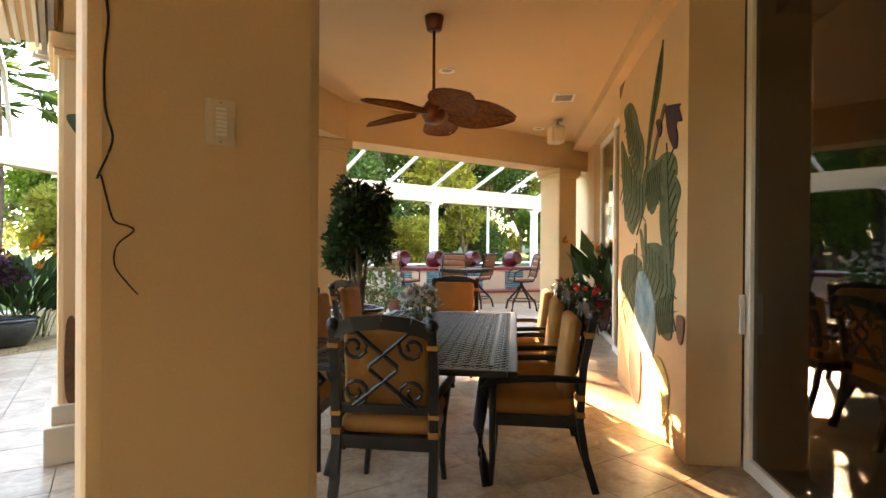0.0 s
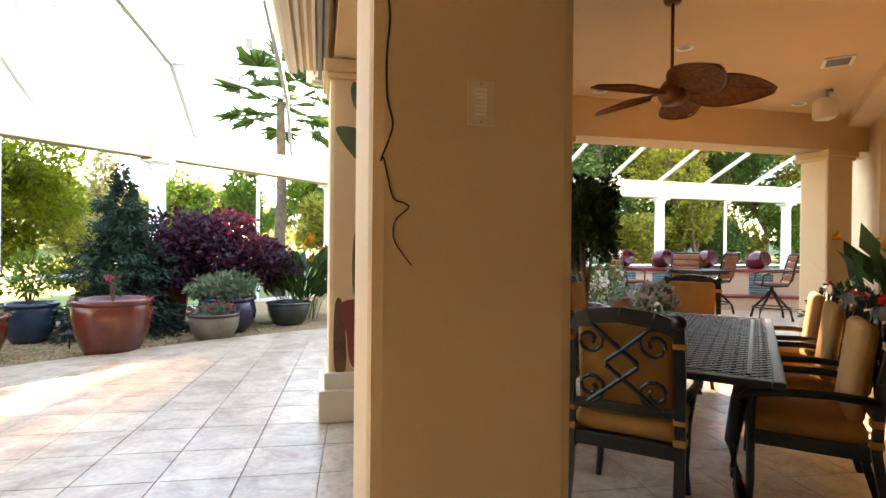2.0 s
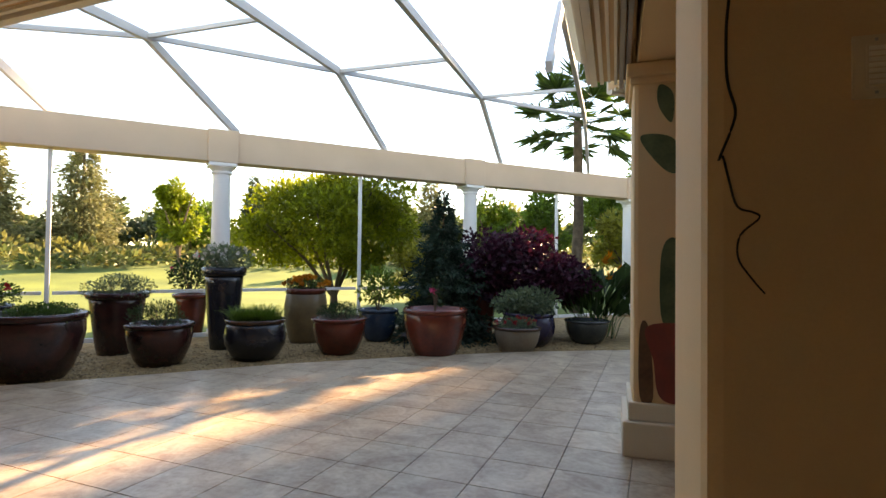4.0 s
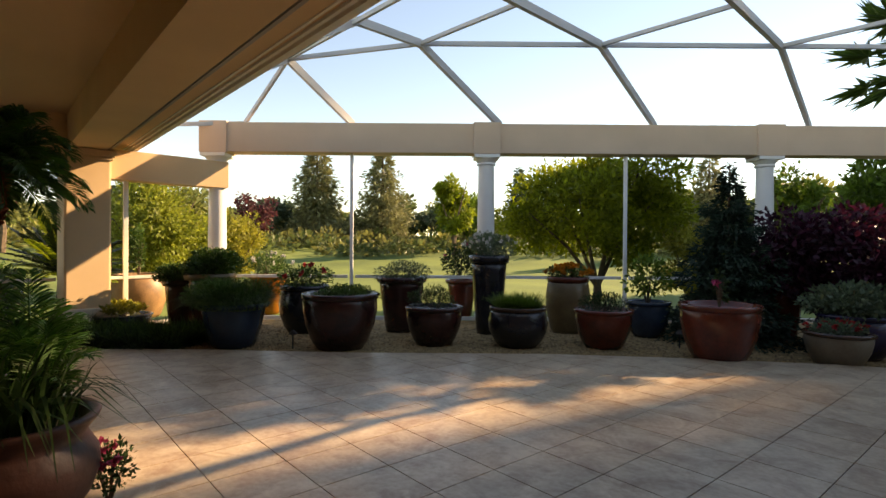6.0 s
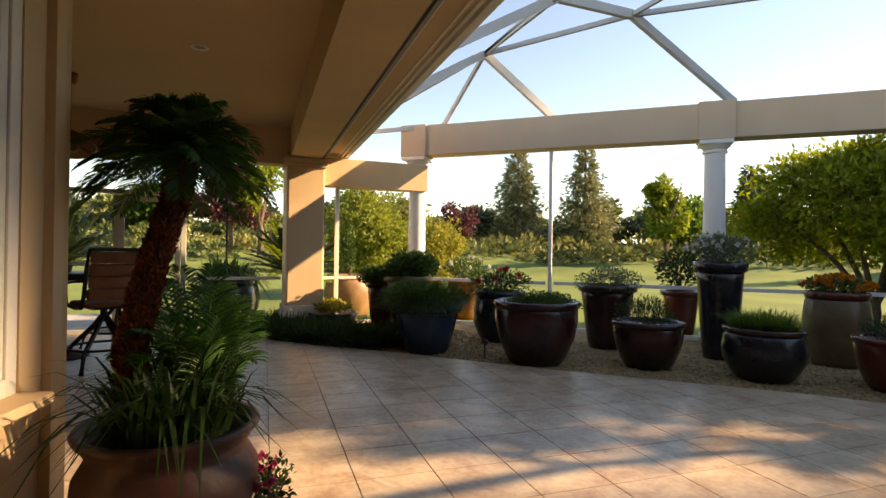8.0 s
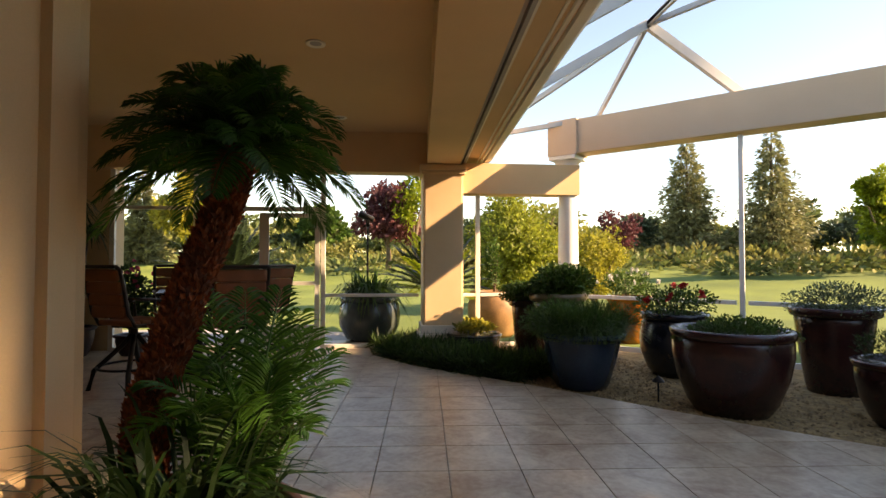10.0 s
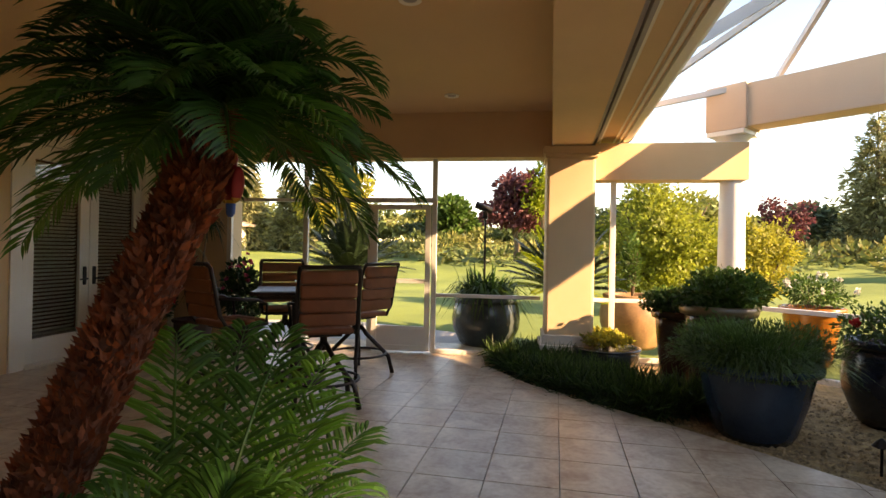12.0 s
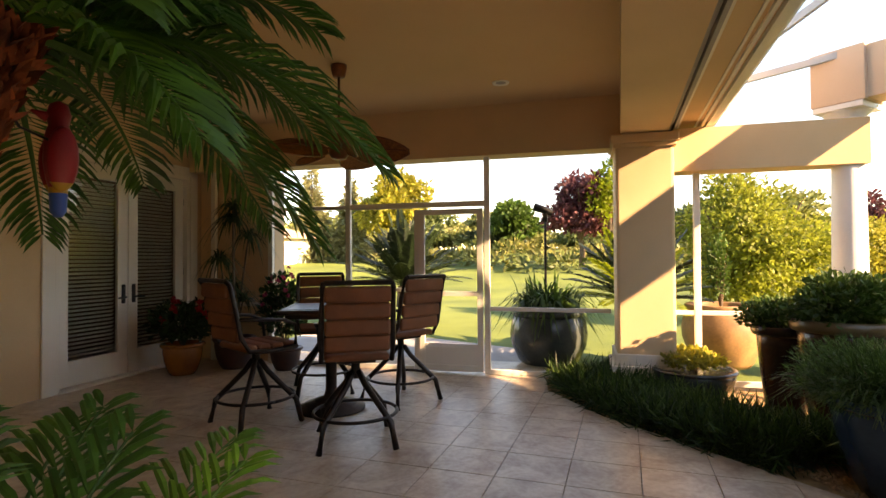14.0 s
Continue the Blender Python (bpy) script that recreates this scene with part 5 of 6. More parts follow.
def dining_table():
    L, W, Z = 2.76, 1.36, 0.74
    th = thing("dining_table", ab(4.53, 0.84), math.degrees(AL), "long black cast-metal patio table with a pierced lattice top", "table")
    bm = bmesh.new()
    for s in (-1, 1):
        box(bm, (0, s * (W / 2 - 0.03), Z - 0.02), (L, 0.06, 0.04), bevel=0.012)
        box(bm, (s * (L / 2 - 0.03), 0, Z - 0.02), (0.06, W - 0.12, 0.04), bevel=0.012)
        box(bm, (0, s * (W / 2 - 0.16), Z - 0.012), (L - 0.3, 0.022, 0.02))
        box(bm, (s * (L / 2 - 0.16), 0, Z - 0.012), (0.022, W - 0.3, 0.02))
    part("rim", bm, IRON, th)
    bm = bmesh.new()
    l, w, st = L / 2 - 0.05, W / 2 - 0.05, 0.075
    k = int((l + w) * 2 / st)
    for i in range(-k // 2, k // 2 + 1):
        c = i * st
        for sg in (-1, 1):
            # diagonal x = c + sg*y inside the rim
            y0, y1 = -w, w
            ys = sorted(((-l - c) * sg, (l - c) * sg))
            y0, y1 = max(y0, ys[0]), min(y1, ys[1])
            if y1 - y0 > 0.03:
                bar(bm, (c + sg * y0, y0, Z - 0.012 - 0.002 * sg), (c + sg * y1, y1, Z - 0.012 - 0.002 * sg), 0.017, 0.012)
    for i in range(int(2 * w / st) + 1):
        y = -w + i * st
        bar(bm, (-l, y, Z - 0.014), (l, y, Z - 0.014), 0.013, 0.010)
    part("lattice", bm, mat("lattice_metal", (0.025, 0.022, 0.020), 0.38, metal=0.3, var=0.3, scale=14, fine=80), th, "pierced lattice of crossing bars")
    for sx in (-1, 1):
        for sy in (-1, 1):
            bm = bmesh.new()
            x, y = sx * (L / 2 - 0.2), sy * (W / 2 - 0.18)
            tube(bm, [(x, y, Z - 0.04), (x - sx * 0.05, y - sy * 0.03, 0.55), (x - sx * 0.10, y - sy * 0.06, 0.33), (x - sx * 0.02, y - sy * 0.02, 0.12), (x + sx * 0.03, y, 0.0)], 0.045, 10, 0.03)
            tube(bm, [(x - sx * 0.10, y - sy * 0.06, 0.33), (x - sx * 0.2, y - sy * 0.06, 0.24), (x - sx * 0.2, y - sy * 0.06, 0.14), (x - sx * 0.13, y - sy * 0.05, 0.12)], 0.016, 6)
            part("leg", bm, IRON, th, smooth=True)
    bm = bmesh.new()
    for sy in (-1, 1):
        bar(bm, (-L / 2 + 0.2, sy * (W / 2 - 0.17), Z - 0.07), (L / 2 - 0.2, sy * (W / 2 - 0.17), Z - 0.07), 0.03, 0.06)
    part("apron", bm, IRON, th)


dining_table()
c = ab(4.75, 1.02)
centre = shrub((c.x, c.y, 0.745), 0.17, 0.34, 260, 0.055, G_GREY, "white silk flower arrangement on the dining table", "flower_arrangement", flowers=F_WHITE, fn=60, fs=0.035)


def ceiling_fan(x, y, drop, az, label, tilt=24):
    z = CEIL_Z
    th = thing("ceiling_fan", (x, y, z), 0, label, "ceiling fan", "ceiling fans")
    bm = bmesh.new()
    lathe(bm, [(0.05, -0.12), (0.062, -0.11), (0.078, -0.03), (0.08, -0.001)], 24)
    part("canopy", bm, COPPER, th, smooth=True)
    bm = bmesh.new()
    tube(bm, [(0, 0, -0.1), (0, 0, -drop + 0.08)], 0.013, 10)
    part("rod", bm, COPPER, th, smooth=True)
    bm = bmesh.new()
    lathe(bm, [(0.03, -drop - 0.09), (0.07, -drop - 0.08), (0.10, -drop - 0.03), (0.10, -drop + 0.03), (0.06, -drop + 0.09), (0.02, -drop + 0.10)], 24)
    part("motor", bm, COPPER, th, smooth=True)
    for i in range(5):
        m = pose(0, 0, -drop, 0, 0, az + 72 * i) @ pose(0.07, 0, 0.0, -tilt, 0, 0)
        bm = bmesh.new()
        n = 14
        rows = []
        for k in range(n + 1):
            t = k / n
            w = 0.17 * math.sin(math.pi * (0.06 + 0.92 * t) ** 0.8) ** 0.75 + 0.008
            xx = 0.06 + 0.56 * t
            rows.append([bm.verts.new(m @ Vector((xx, s * w, 0.02 * (1 - s * s) - 0.03 * t * t))) for s in (-1, -0.5, 0, 0.5, 1)])
        for p, q in zip(rows, rows[1:]):
            for j in range(4):
                bm.faces.new((p[j], p[j + 1], q[j + 1], q[j]))
        r = bmesh.ops.solidify(bm, geom=bm.faces[:], thickness=0.008)
        bl = part("blade", bm, WICKER, th)
        bm = bmesh.new()
        edge = [m @ Vector((0.06 + 0.56 * k / n, s * (0.17 * math.sin(math.pi * (0.06 + 0.92 * k / n) ** 0.8) ** 0.75 + 0.01), -0.03 * (k / n) ** 2)) for s, ks in ((1, range(n + 1)), (-1, range(n, -1, -1))) for k in ks]
        tube(bm, edge, 0.008, 6)
        tube(bm, [m @ Vector((-0.03, 0, 0.012)), m @ Vector((0.30, 0, 0.026)), m @ Vector((0.60, 0, -0.01))], 0.009, 6)
        part("blade_frame", bm, COPPER, bl)
    return th


ceiling_fan(2.48, 3.83, 0.80, -30, "brown ceiling fan with five woven palm-leaf blades")
ceiling_fan(-8.45, -0.45, 0.84, 30, "brown ceiling fan with woven leaf blades over the bar table", 36)


def downlight(x, y):
    th = thing("downlight", (x, y, CEIL_Z), 0, "small round recessed downlight, off", "downlight", "ceiling downlights")
    bm = bmesh.new()
    lathe(bm, [(0.055, -0.002), (0.075, -0.012), (0.09, -0.010), (0.092, -0.001)], 24)
    part("trim_ring", bm, TRIM, th, smooth=True)
    bm = bmesh.new()
    lathe(bm, [(0.02, -0.004), (0.055, -0.003)], 20)
    part("lens", bm, GREY, th)


for x, y in ((3.36, 4.84), (3.31, 6.35), (6.2, 6.2), (-9.4, 1.0), (-6.9, 1.0), (-3.0, 1.6)):
    downlight(x, y)


def air_vent():
    th = thing("air_vent", ab(7.0, -0.42, CEIL_Z), math.degrees(AL), "white slatted air vent in the ceiling", "vent")
    bm = bmesh.new()
    for s in (-1, 1):
        box(bm, (s * 0.15, 0, -0.008), (0.03, 0.27, 0.016))
        box(bm, (0, s * 0.12, -0.008), (0.27, 0.03, 0.016))
    part("frame", bm, TRIM, th)
    for k in range(9):
        bm = bmesh.new()
        box(bm, (-0.12 + 0.03 * k, 0, -0.006), (0.012, 0.21, 0.012))
        part("slat", bm, GREY, th)


air_vent()


def patio_speaker():
    p = ab(8.15, -0.42, 3.12)
    th = thing("wall_speaker", p, math.degrees(AL) + 20, "small beige loudspeaker on a wall bracket", "loudspeaker")
    bm = bmesh.new()
    puff(bm, (0, 0, 0), (0.24, 0.2, 0.26), 0.04)
    part("body", bm, PLASTIC, th)
    bm = bmesh.new()
    box(bm, (0, 0.102, 0), (0.19, 0.012, 0.21), bevel=0.005)
    part("grille", bm, PLASTIC, th)
    bm = bmesh.new()
    tube(bm, [(0, -0.02, 0.12), (0, -0.02, 0.22), (0.0, -0.08, 0.22)], 0.02, 8)
    part("bracket", bm, GREY, th)


patio_speaker()


def keypad():
    th = thing("wall_keypad", (0.275, 1.5985, 1.75), 0, "almond keypad plate with a column of small buttons on the column", "keypad")
    bm = bmesh.new()
    box(bm, (0, -0.004, 0), (0.072, 0.008, 0.116), bevel=0.003)
    part("plate", bm, PLASTIC, th)
    bm = bmesh.new()
    box(bm, (0, -0.010, 0), (0.034, 0.006, 0.078), bevel=0.002)
    part("panel", bm, PLASTIC, th)
    for k in range(7):
        bm = bmesh.new()
        box(bm, (0.0, -0.0145, 0.031 - 0.0103 * k), (0.026, 0.004, 0.007), bevel=0.001)
        part("button", bm, TRIM, th)
    for z in (-0.048, 0.048):
        bm = bmesh.new()
        box(bm, (0, -0.0085, z), (0.005, 0.002, 0.005))
        part("screw", bm, GREY, th)


keypad()


# painted decoration, flat shapes a little proud of the plaster
def paint(name, col, col2=None):
    return mat(name, col, 0.8, var=0.2, scale=6, fine=35, bump=0.1, col2=col2)


P_GREEN = paint("mural_green", (0.055, 0.08, 0.035), (0.11, 0.14, 0.07))
P_BLUE = paint("mural_blue", (0.06, 0.20, 0.30), (0.25, 0.38, 0.40))
P_RED = paint("mural_red", (0.30, 0.06, 0.04), (0.20, 0.05, 0.04))
P_CREAM = paint("mural_yellow", (0.55, 0.45, 0.16), (0.40, 0.36, 0.16))
P_PURPLE = paint("mural_purple", (0.035, 0.018, 0.03), (0.07, 0.03, 0.05))
P_BROWN = paint("mural_brown", (0.10, 0.045, 0.025), (0.20, 0.10, 0.05))
P_VEIN = paint("mural_vein", (0.085, 0.11, 0.055))
P_STEM = paint("mural_stem", (0.20, 0.18, 0.08))
P_VINE = paint("painted_vine", (0.035, 0.03, 0.022))


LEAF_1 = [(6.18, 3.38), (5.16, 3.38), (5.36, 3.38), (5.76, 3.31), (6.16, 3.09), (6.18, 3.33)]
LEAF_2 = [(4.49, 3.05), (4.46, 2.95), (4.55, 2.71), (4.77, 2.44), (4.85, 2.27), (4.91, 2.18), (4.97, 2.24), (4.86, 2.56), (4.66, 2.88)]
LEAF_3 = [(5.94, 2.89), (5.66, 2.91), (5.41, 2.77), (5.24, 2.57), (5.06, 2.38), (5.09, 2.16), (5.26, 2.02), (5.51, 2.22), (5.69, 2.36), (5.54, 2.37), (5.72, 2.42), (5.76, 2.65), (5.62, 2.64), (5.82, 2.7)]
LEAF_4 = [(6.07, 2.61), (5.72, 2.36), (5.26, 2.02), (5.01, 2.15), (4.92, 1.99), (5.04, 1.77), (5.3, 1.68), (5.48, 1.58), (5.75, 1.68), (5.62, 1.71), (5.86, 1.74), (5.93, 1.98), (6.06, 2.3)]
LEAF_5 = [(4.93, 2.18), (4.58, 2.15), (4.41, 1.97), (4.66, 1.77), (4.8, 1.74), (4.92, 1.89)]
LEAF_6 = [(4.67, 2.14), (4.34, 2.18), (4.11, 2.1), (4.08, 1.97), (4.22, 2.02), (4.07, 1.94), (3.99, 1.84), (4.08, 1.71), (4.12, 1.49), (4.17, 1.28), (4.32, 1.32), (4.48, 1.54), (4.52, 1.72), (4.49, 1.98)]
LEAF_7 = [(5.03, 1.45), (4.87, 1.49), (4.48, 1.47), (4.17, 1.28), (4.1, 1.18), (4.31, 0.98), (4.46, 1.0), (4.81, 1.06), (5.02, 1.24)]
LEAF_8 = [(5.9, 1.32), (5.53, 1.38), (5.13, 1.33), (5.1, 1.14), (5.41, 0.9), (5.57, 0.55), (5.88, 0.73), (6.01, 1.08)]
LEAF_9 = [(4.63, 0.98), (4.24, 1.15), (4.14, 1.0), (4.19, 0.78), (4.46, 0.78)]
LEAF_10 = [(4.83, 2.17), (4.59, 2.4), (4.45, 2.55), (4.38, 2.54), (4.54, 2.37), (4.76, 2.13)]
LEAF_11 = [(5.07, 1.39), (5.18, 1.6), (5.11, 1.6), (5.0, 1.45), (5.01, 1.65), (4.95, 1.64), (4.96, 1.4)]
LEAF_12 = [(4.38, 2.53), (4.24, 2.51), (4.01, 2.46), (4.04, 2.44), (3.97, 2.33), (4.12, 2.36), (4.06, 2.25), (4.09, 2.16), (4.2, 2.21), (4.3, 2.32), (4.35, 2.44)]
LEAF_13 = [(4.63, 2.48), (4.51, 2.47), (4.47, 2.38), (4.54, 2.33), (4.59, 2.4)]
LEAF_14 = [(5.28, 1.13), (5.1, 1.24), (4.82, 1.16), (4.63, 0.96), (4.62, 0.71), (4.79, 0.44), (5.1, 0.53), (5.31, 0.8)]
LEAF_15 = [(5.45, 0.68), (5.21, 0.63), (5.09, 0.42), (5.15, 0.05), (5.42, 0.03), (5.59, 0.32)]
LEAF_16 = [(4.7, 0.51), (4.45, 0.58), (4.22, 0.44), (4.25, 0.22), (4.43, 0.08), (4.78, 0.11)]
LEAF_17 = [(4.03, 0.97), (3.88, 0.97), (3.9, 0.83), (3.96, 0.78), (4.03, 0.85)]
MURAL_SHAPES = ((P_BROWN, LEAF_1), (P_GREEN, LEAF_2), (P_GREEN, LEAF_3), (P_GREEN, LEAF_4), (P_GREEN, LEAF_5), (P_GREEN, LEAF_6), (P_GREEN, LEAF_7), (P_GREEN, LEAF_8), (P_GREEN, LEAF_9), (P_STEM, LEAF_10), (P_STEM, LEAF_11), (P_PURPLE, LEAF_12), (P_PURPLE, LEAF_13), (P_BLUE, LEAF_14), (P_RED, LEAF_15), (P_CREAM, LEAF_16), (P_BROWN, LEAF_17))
COLUMN_SHAPES = (
    (P_GREEN, [(0.14, 2.68), (0.11, 2.62), (0.13, 2.5), (0.21, 2.40), (0.22, 2.6)]),
    (P_GREEN, [(0.0, 2.31), (0.08, 2.15), (0.21, 2.03), (0.30, 2.1), (0.21, 2.29)]),
    (P_GREEN, [(0.21, 1.57), (0.14, 1.43), (0.15, 0.97), (0.30, 0.97), (0.30, 1.45)]),
    (P_BROWN, [(0.0, 0.91), (0.0, 0.42), (0.09, 0.42), (0.06, 0.91)]),
    (P_RED, [(0.05, 0.93), (0.09, 0.69), (0.14, 0.42), (0.34, 0.42), (0.38, 0.69), (0.40, 0.93)]),
)
VINE = [(0.032, 2.300), (0.041, 2.150), (0.033, 2.050), (0.038, 1.986), (0.041, 1.937), (0.034, 1.849), (0.036, 1.750), (0.050, 1.690), (0.043, 1.652), (0.028, 1.612), (0.021, 1.592), (0.028, 1.600), (0.038, 1.558), (0.053, 1.502), (0.080, 1.490), (0.091, 1.478), (0.059, 1.446), (0.055, 1.402), (0.078, 1.363), (0.104, 1.330)]


def smooth_loop(pts, n=6):
    """A closed curve through pts."""
    out, k = [], len(pts)
    for i in range(k):
        p0, p1, p2, p3 = (Vector((*pts[(i + j) % k], 0)) for j in (-1, 0, 1, 2))
        for s in range(n):
            t = s / n
            out.append(0.5 * ((2 * p1) + (p2 - p0) * t + (2 * p0 - 5 * p1 + 4 * p2 - p3) * t * t + (3 * p1 - p0 - 3 * p2 + p3) * t ** 3))
    return out


def decal(bm, pts, place, d0, d1):
    """A flat rounded shape on a wall: place(u, v, d) turns plan and height into a place d proud of it."""
    loop = smooth_loop(pts)
    lo = [bm.verts.new(place(p.x, p.y, d0)) for p in loop]
    hi = [bm.verts.new(place(p.x, p.y, d1)) for p in loop]
    n = len(loop)
    bm.faces.new(hi)
    for i in range(n):
        bm.faces.new((lo[i], lo[(i + 1) % n], hi[(i + 1) % n], hi[i]))
    bmesh.ops.triangulate(bm, faces=[f for f in bm.faces if len(f.verts) > 4])


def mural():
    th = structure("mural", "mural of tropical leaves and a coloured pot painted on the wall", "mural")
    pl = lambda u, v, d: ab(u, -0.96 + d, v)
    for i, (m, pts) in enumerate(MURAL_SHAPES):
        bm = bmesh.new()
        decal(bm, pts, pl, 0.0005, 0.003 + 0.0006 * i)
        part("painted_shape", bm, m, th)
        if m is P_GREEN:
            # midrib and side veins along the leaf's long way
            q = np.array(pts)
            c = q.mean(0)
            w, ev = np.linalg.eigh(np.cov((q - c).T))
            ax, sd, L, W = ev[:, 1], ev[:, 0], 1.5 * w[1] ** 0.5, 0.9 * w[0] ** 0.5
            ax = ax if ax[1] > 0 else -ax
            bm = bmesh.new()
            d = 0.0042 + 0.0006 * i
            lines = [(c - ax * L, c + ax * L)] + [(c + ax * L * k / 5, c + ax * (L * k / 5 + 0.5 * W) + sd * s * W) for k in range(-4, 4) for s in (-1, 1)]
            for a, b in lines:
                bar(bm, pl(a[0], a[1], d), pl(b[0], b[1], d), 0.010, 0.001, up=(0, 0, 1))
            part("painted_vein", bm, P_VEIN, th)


def column_paint():
    th = structure("mural_column", "cactus in an orange pot painted on the column", "mural")
    pl = lambda u, v, d: Vector((u, 4.55 - d, v))
    for i, (m, pts) in enumerate(COLUMN_SHAPES):
        bm = bmesh.new()
        decal(bm, pts, pl, 0.0005, 0.003 + 0.0008 * i)
        part("painted_shape", bm, m, th)


def painted_vine():
    th = structure("mural_vine", "thin dark vine painted down the column", "mural")
    pts = VINE
    bm = bmesh.new()
    line = []
    for i in range(len(pts) - 1):
        p0, p1, p2, p3 = (Vector((*pts[max(0, min(len(pts) - 1, i + k))], 0)) for k in (-1, 0, 1, 2))
        for s in range(5):
            t = s / 5
            q = 0.5 * ((2 * p1) + (p2 - p0) * t + (2 * p0 - 5 * p1 + 4 * p2 - p3) * t * t + (3 * p1 - p0 - 3 * p2 + p3) * t ** 3)
            line.append((q.x, 1.5985, q.y))
    tube(bm, line, 0.0035, 6, 0.0018)
    part("stroke", bm, P_VINE, th)


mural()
column_paint()
painted_vine()


# ---------------------------------------------------------------- west patio: bar table and swivel chairs


def bar_chair():
    th = thing("bar_chair", (0, 0, 0), 0, "tall bronze swivel chair with a padded rust-brown sling", "chair", "swivel bar chairs")
    for k in range(4):
        a = radians(45 + 90 * k)
        c, s = math.cos(a), math.sin(a)
        bm = bmesh.new()
        tube(bm, [(c * 0.03, s * 0.03, 0.56), (c * 0.10, s * 0.10, 0.46), (c * 0.25, s * 0.25, 0.31), (c * 0.36, s * 0.36, 0.20), (c * 0.41, s * 0.41, 0.0)], 0.025, 8)
        part("leg", bm, BRONZE, th, smooth=True)
    bm = bmesh.new()
    tube(bm, [(0.335 * math.cos(2 * math.pi * i / 32), 0.335 * math.sin(2 * math.pi * i / 32), 0.235) for i in range(33)], 0.014, 8)
    part("foot_ring", bm, BRONZE, th, smooth=True)
    bm = bmesh.new()
    tube(bm, [(0, 0, 0.50), (0, 0, 0.66)], 0.035, 12)
    box(bm, (0, 0, 0.655), (0.30, 0.30, 0.025), bevel=0.005)
    part("swivel", bm, BRONZE, th)
    for sx in (-1, 1):
        bm = bmesh.new()
        tube(bm, [(sx * 0.27, 0.25, 0.68), (sx * 0.27, 0.0, 0.665), (sx * 0.27, -0.20, 0.68), (sx * 0.27, -0.27, 0.80), (sx * 0.265, -0.33, 1.10), (sx * 0.262, -0.37, 1.25), (sx * 0.25, -0.40, 1.285)], 0.021, 8)
        part("side_rail", bm, BRONZE, th, smooth=True)
        bm = bmesh.new()
        tube(bm, [(sx * 0.27, -0.30, 0.96), (sx * 0.31, -0.12, 0.95), (sx * 0.315, 0.10, 0.93), (sx * 0.30, 0.22, 0.88), (sx * 0.28, 0.235, 0.70)], 0.016, 8)
        part("arm", bm, BRONZE, th, smooth=True)
    bm = bmesh.new()
    tube(bm, [(-0.25, -0.40, 1.285), (0.25, -0.40, 1.285)], 0.02, 8)
    part("top_rail", bm, BRONZE, th)
    bm = bmesh.new()
    tube(bm, [(-0.27, 0.25, 0.68), (0.27, 0.25, 0.68)], 0.02, 8)
    part("front_rail", bm, BRONZE, th)
    bm = bmesh.new()
    for k in range(4):
        puff(bm, (0, -0.17 + 0.125 * k, 0.70), (0.50, 0.122, 0.055), 0.025)
    part("seat", bm, RUST, th, "padded rust-brown sling seat", smooth=True)
    bm = bmesh.new()
    for k in range(4):
        z = 0.80 + 0.126 * k
        y = -0.265 - 0.012 - (z - 0.78) * 0.24
        puff(bm, (0, y, z + 0.02), (0.495, 0.05, 0.124), 0.024)
    part("backrest", bm, RUST, th, "padded rust-brown sling back", smooth=True)
    return th


bar_chair_one = bar_chair()
bar_chair_one.matrix_world = pose(-7.70, 0.06, 0, 0, 0, 118)
for x, y, d in ((-7.93, -1.02, 62), (-8.95, 0.0, 150), (-9.12, -0.98, -58)):
    copy_thing(bar_chair_one, pose(x, y, 0, 0, 0, d))


def bar_table(x, y, rz, w=0.86, h=1.0):
    th = thing("bar_table", (x, y, 0), rz, "tall square bronze bar table with a slate tile top", "table")
    bm = bmesh.new()
    box(bm, (0, 0, h - 0.02), (w, w, 0.04), bevel=0.012)
    box(bm, (0, 0, h - 0.06), (w - 0.12, w - 0.12, 0.05), bevel=0.01)
    part("tabletop", bm, BRONZE, th)
    slate = mat("slate_top", (0.12, 0.12, 0.13), 0.35, var=0.2, scale=6, fine=40, bump=0.1, rnd=0.15)
    for i in range(3):
        for j in range(3):
            bm = bmesh.new()
            t = (w - 0.14) / 3
            box(bm, ((i - 1) * t, (j - 1) * t, h + 0.002), (t - 0.008, t - 0.008, 0.006), bevel=0.001)
            part("tile", bm, slate, th)
    bm = bmesh.new()
    lathe(bm, [(0.33, 0.0), (0.33, 0.025), (0.25, 0.05), (0.25, 0.065), (0.16, 0.085), (0.16, 0.10), (0.07, 0.13), (0.055, 0.2), (0.05, h - 0.1), (0.12, h - 0.085)], 32)
    part("pedestal", bm, BRONZE, th, smooth=True)
    return th


bar_table(-8.47, -0.55, 20)
p = pot(-8.42, -0.45, 0.06, 1.10, "bowl", POT_BEIGE, "tiny beige pot on the bar table", z=1.005, group="")
shrub((p[0], p[1], p[2]), 0.07, 0.12, 120, 0.03, G_GOLD, "small dried flower posy in a tiny pot", "flower_posy", flowers=F_YELLOW, fn=12, fs=0.02)

# plants between the french doors and the screen
p = pot(-9.95, -2.75, 0.26, 0.42, "bowl", TERRA, "terracotta pot in the patio corner", z=0.0, group="corner pots")


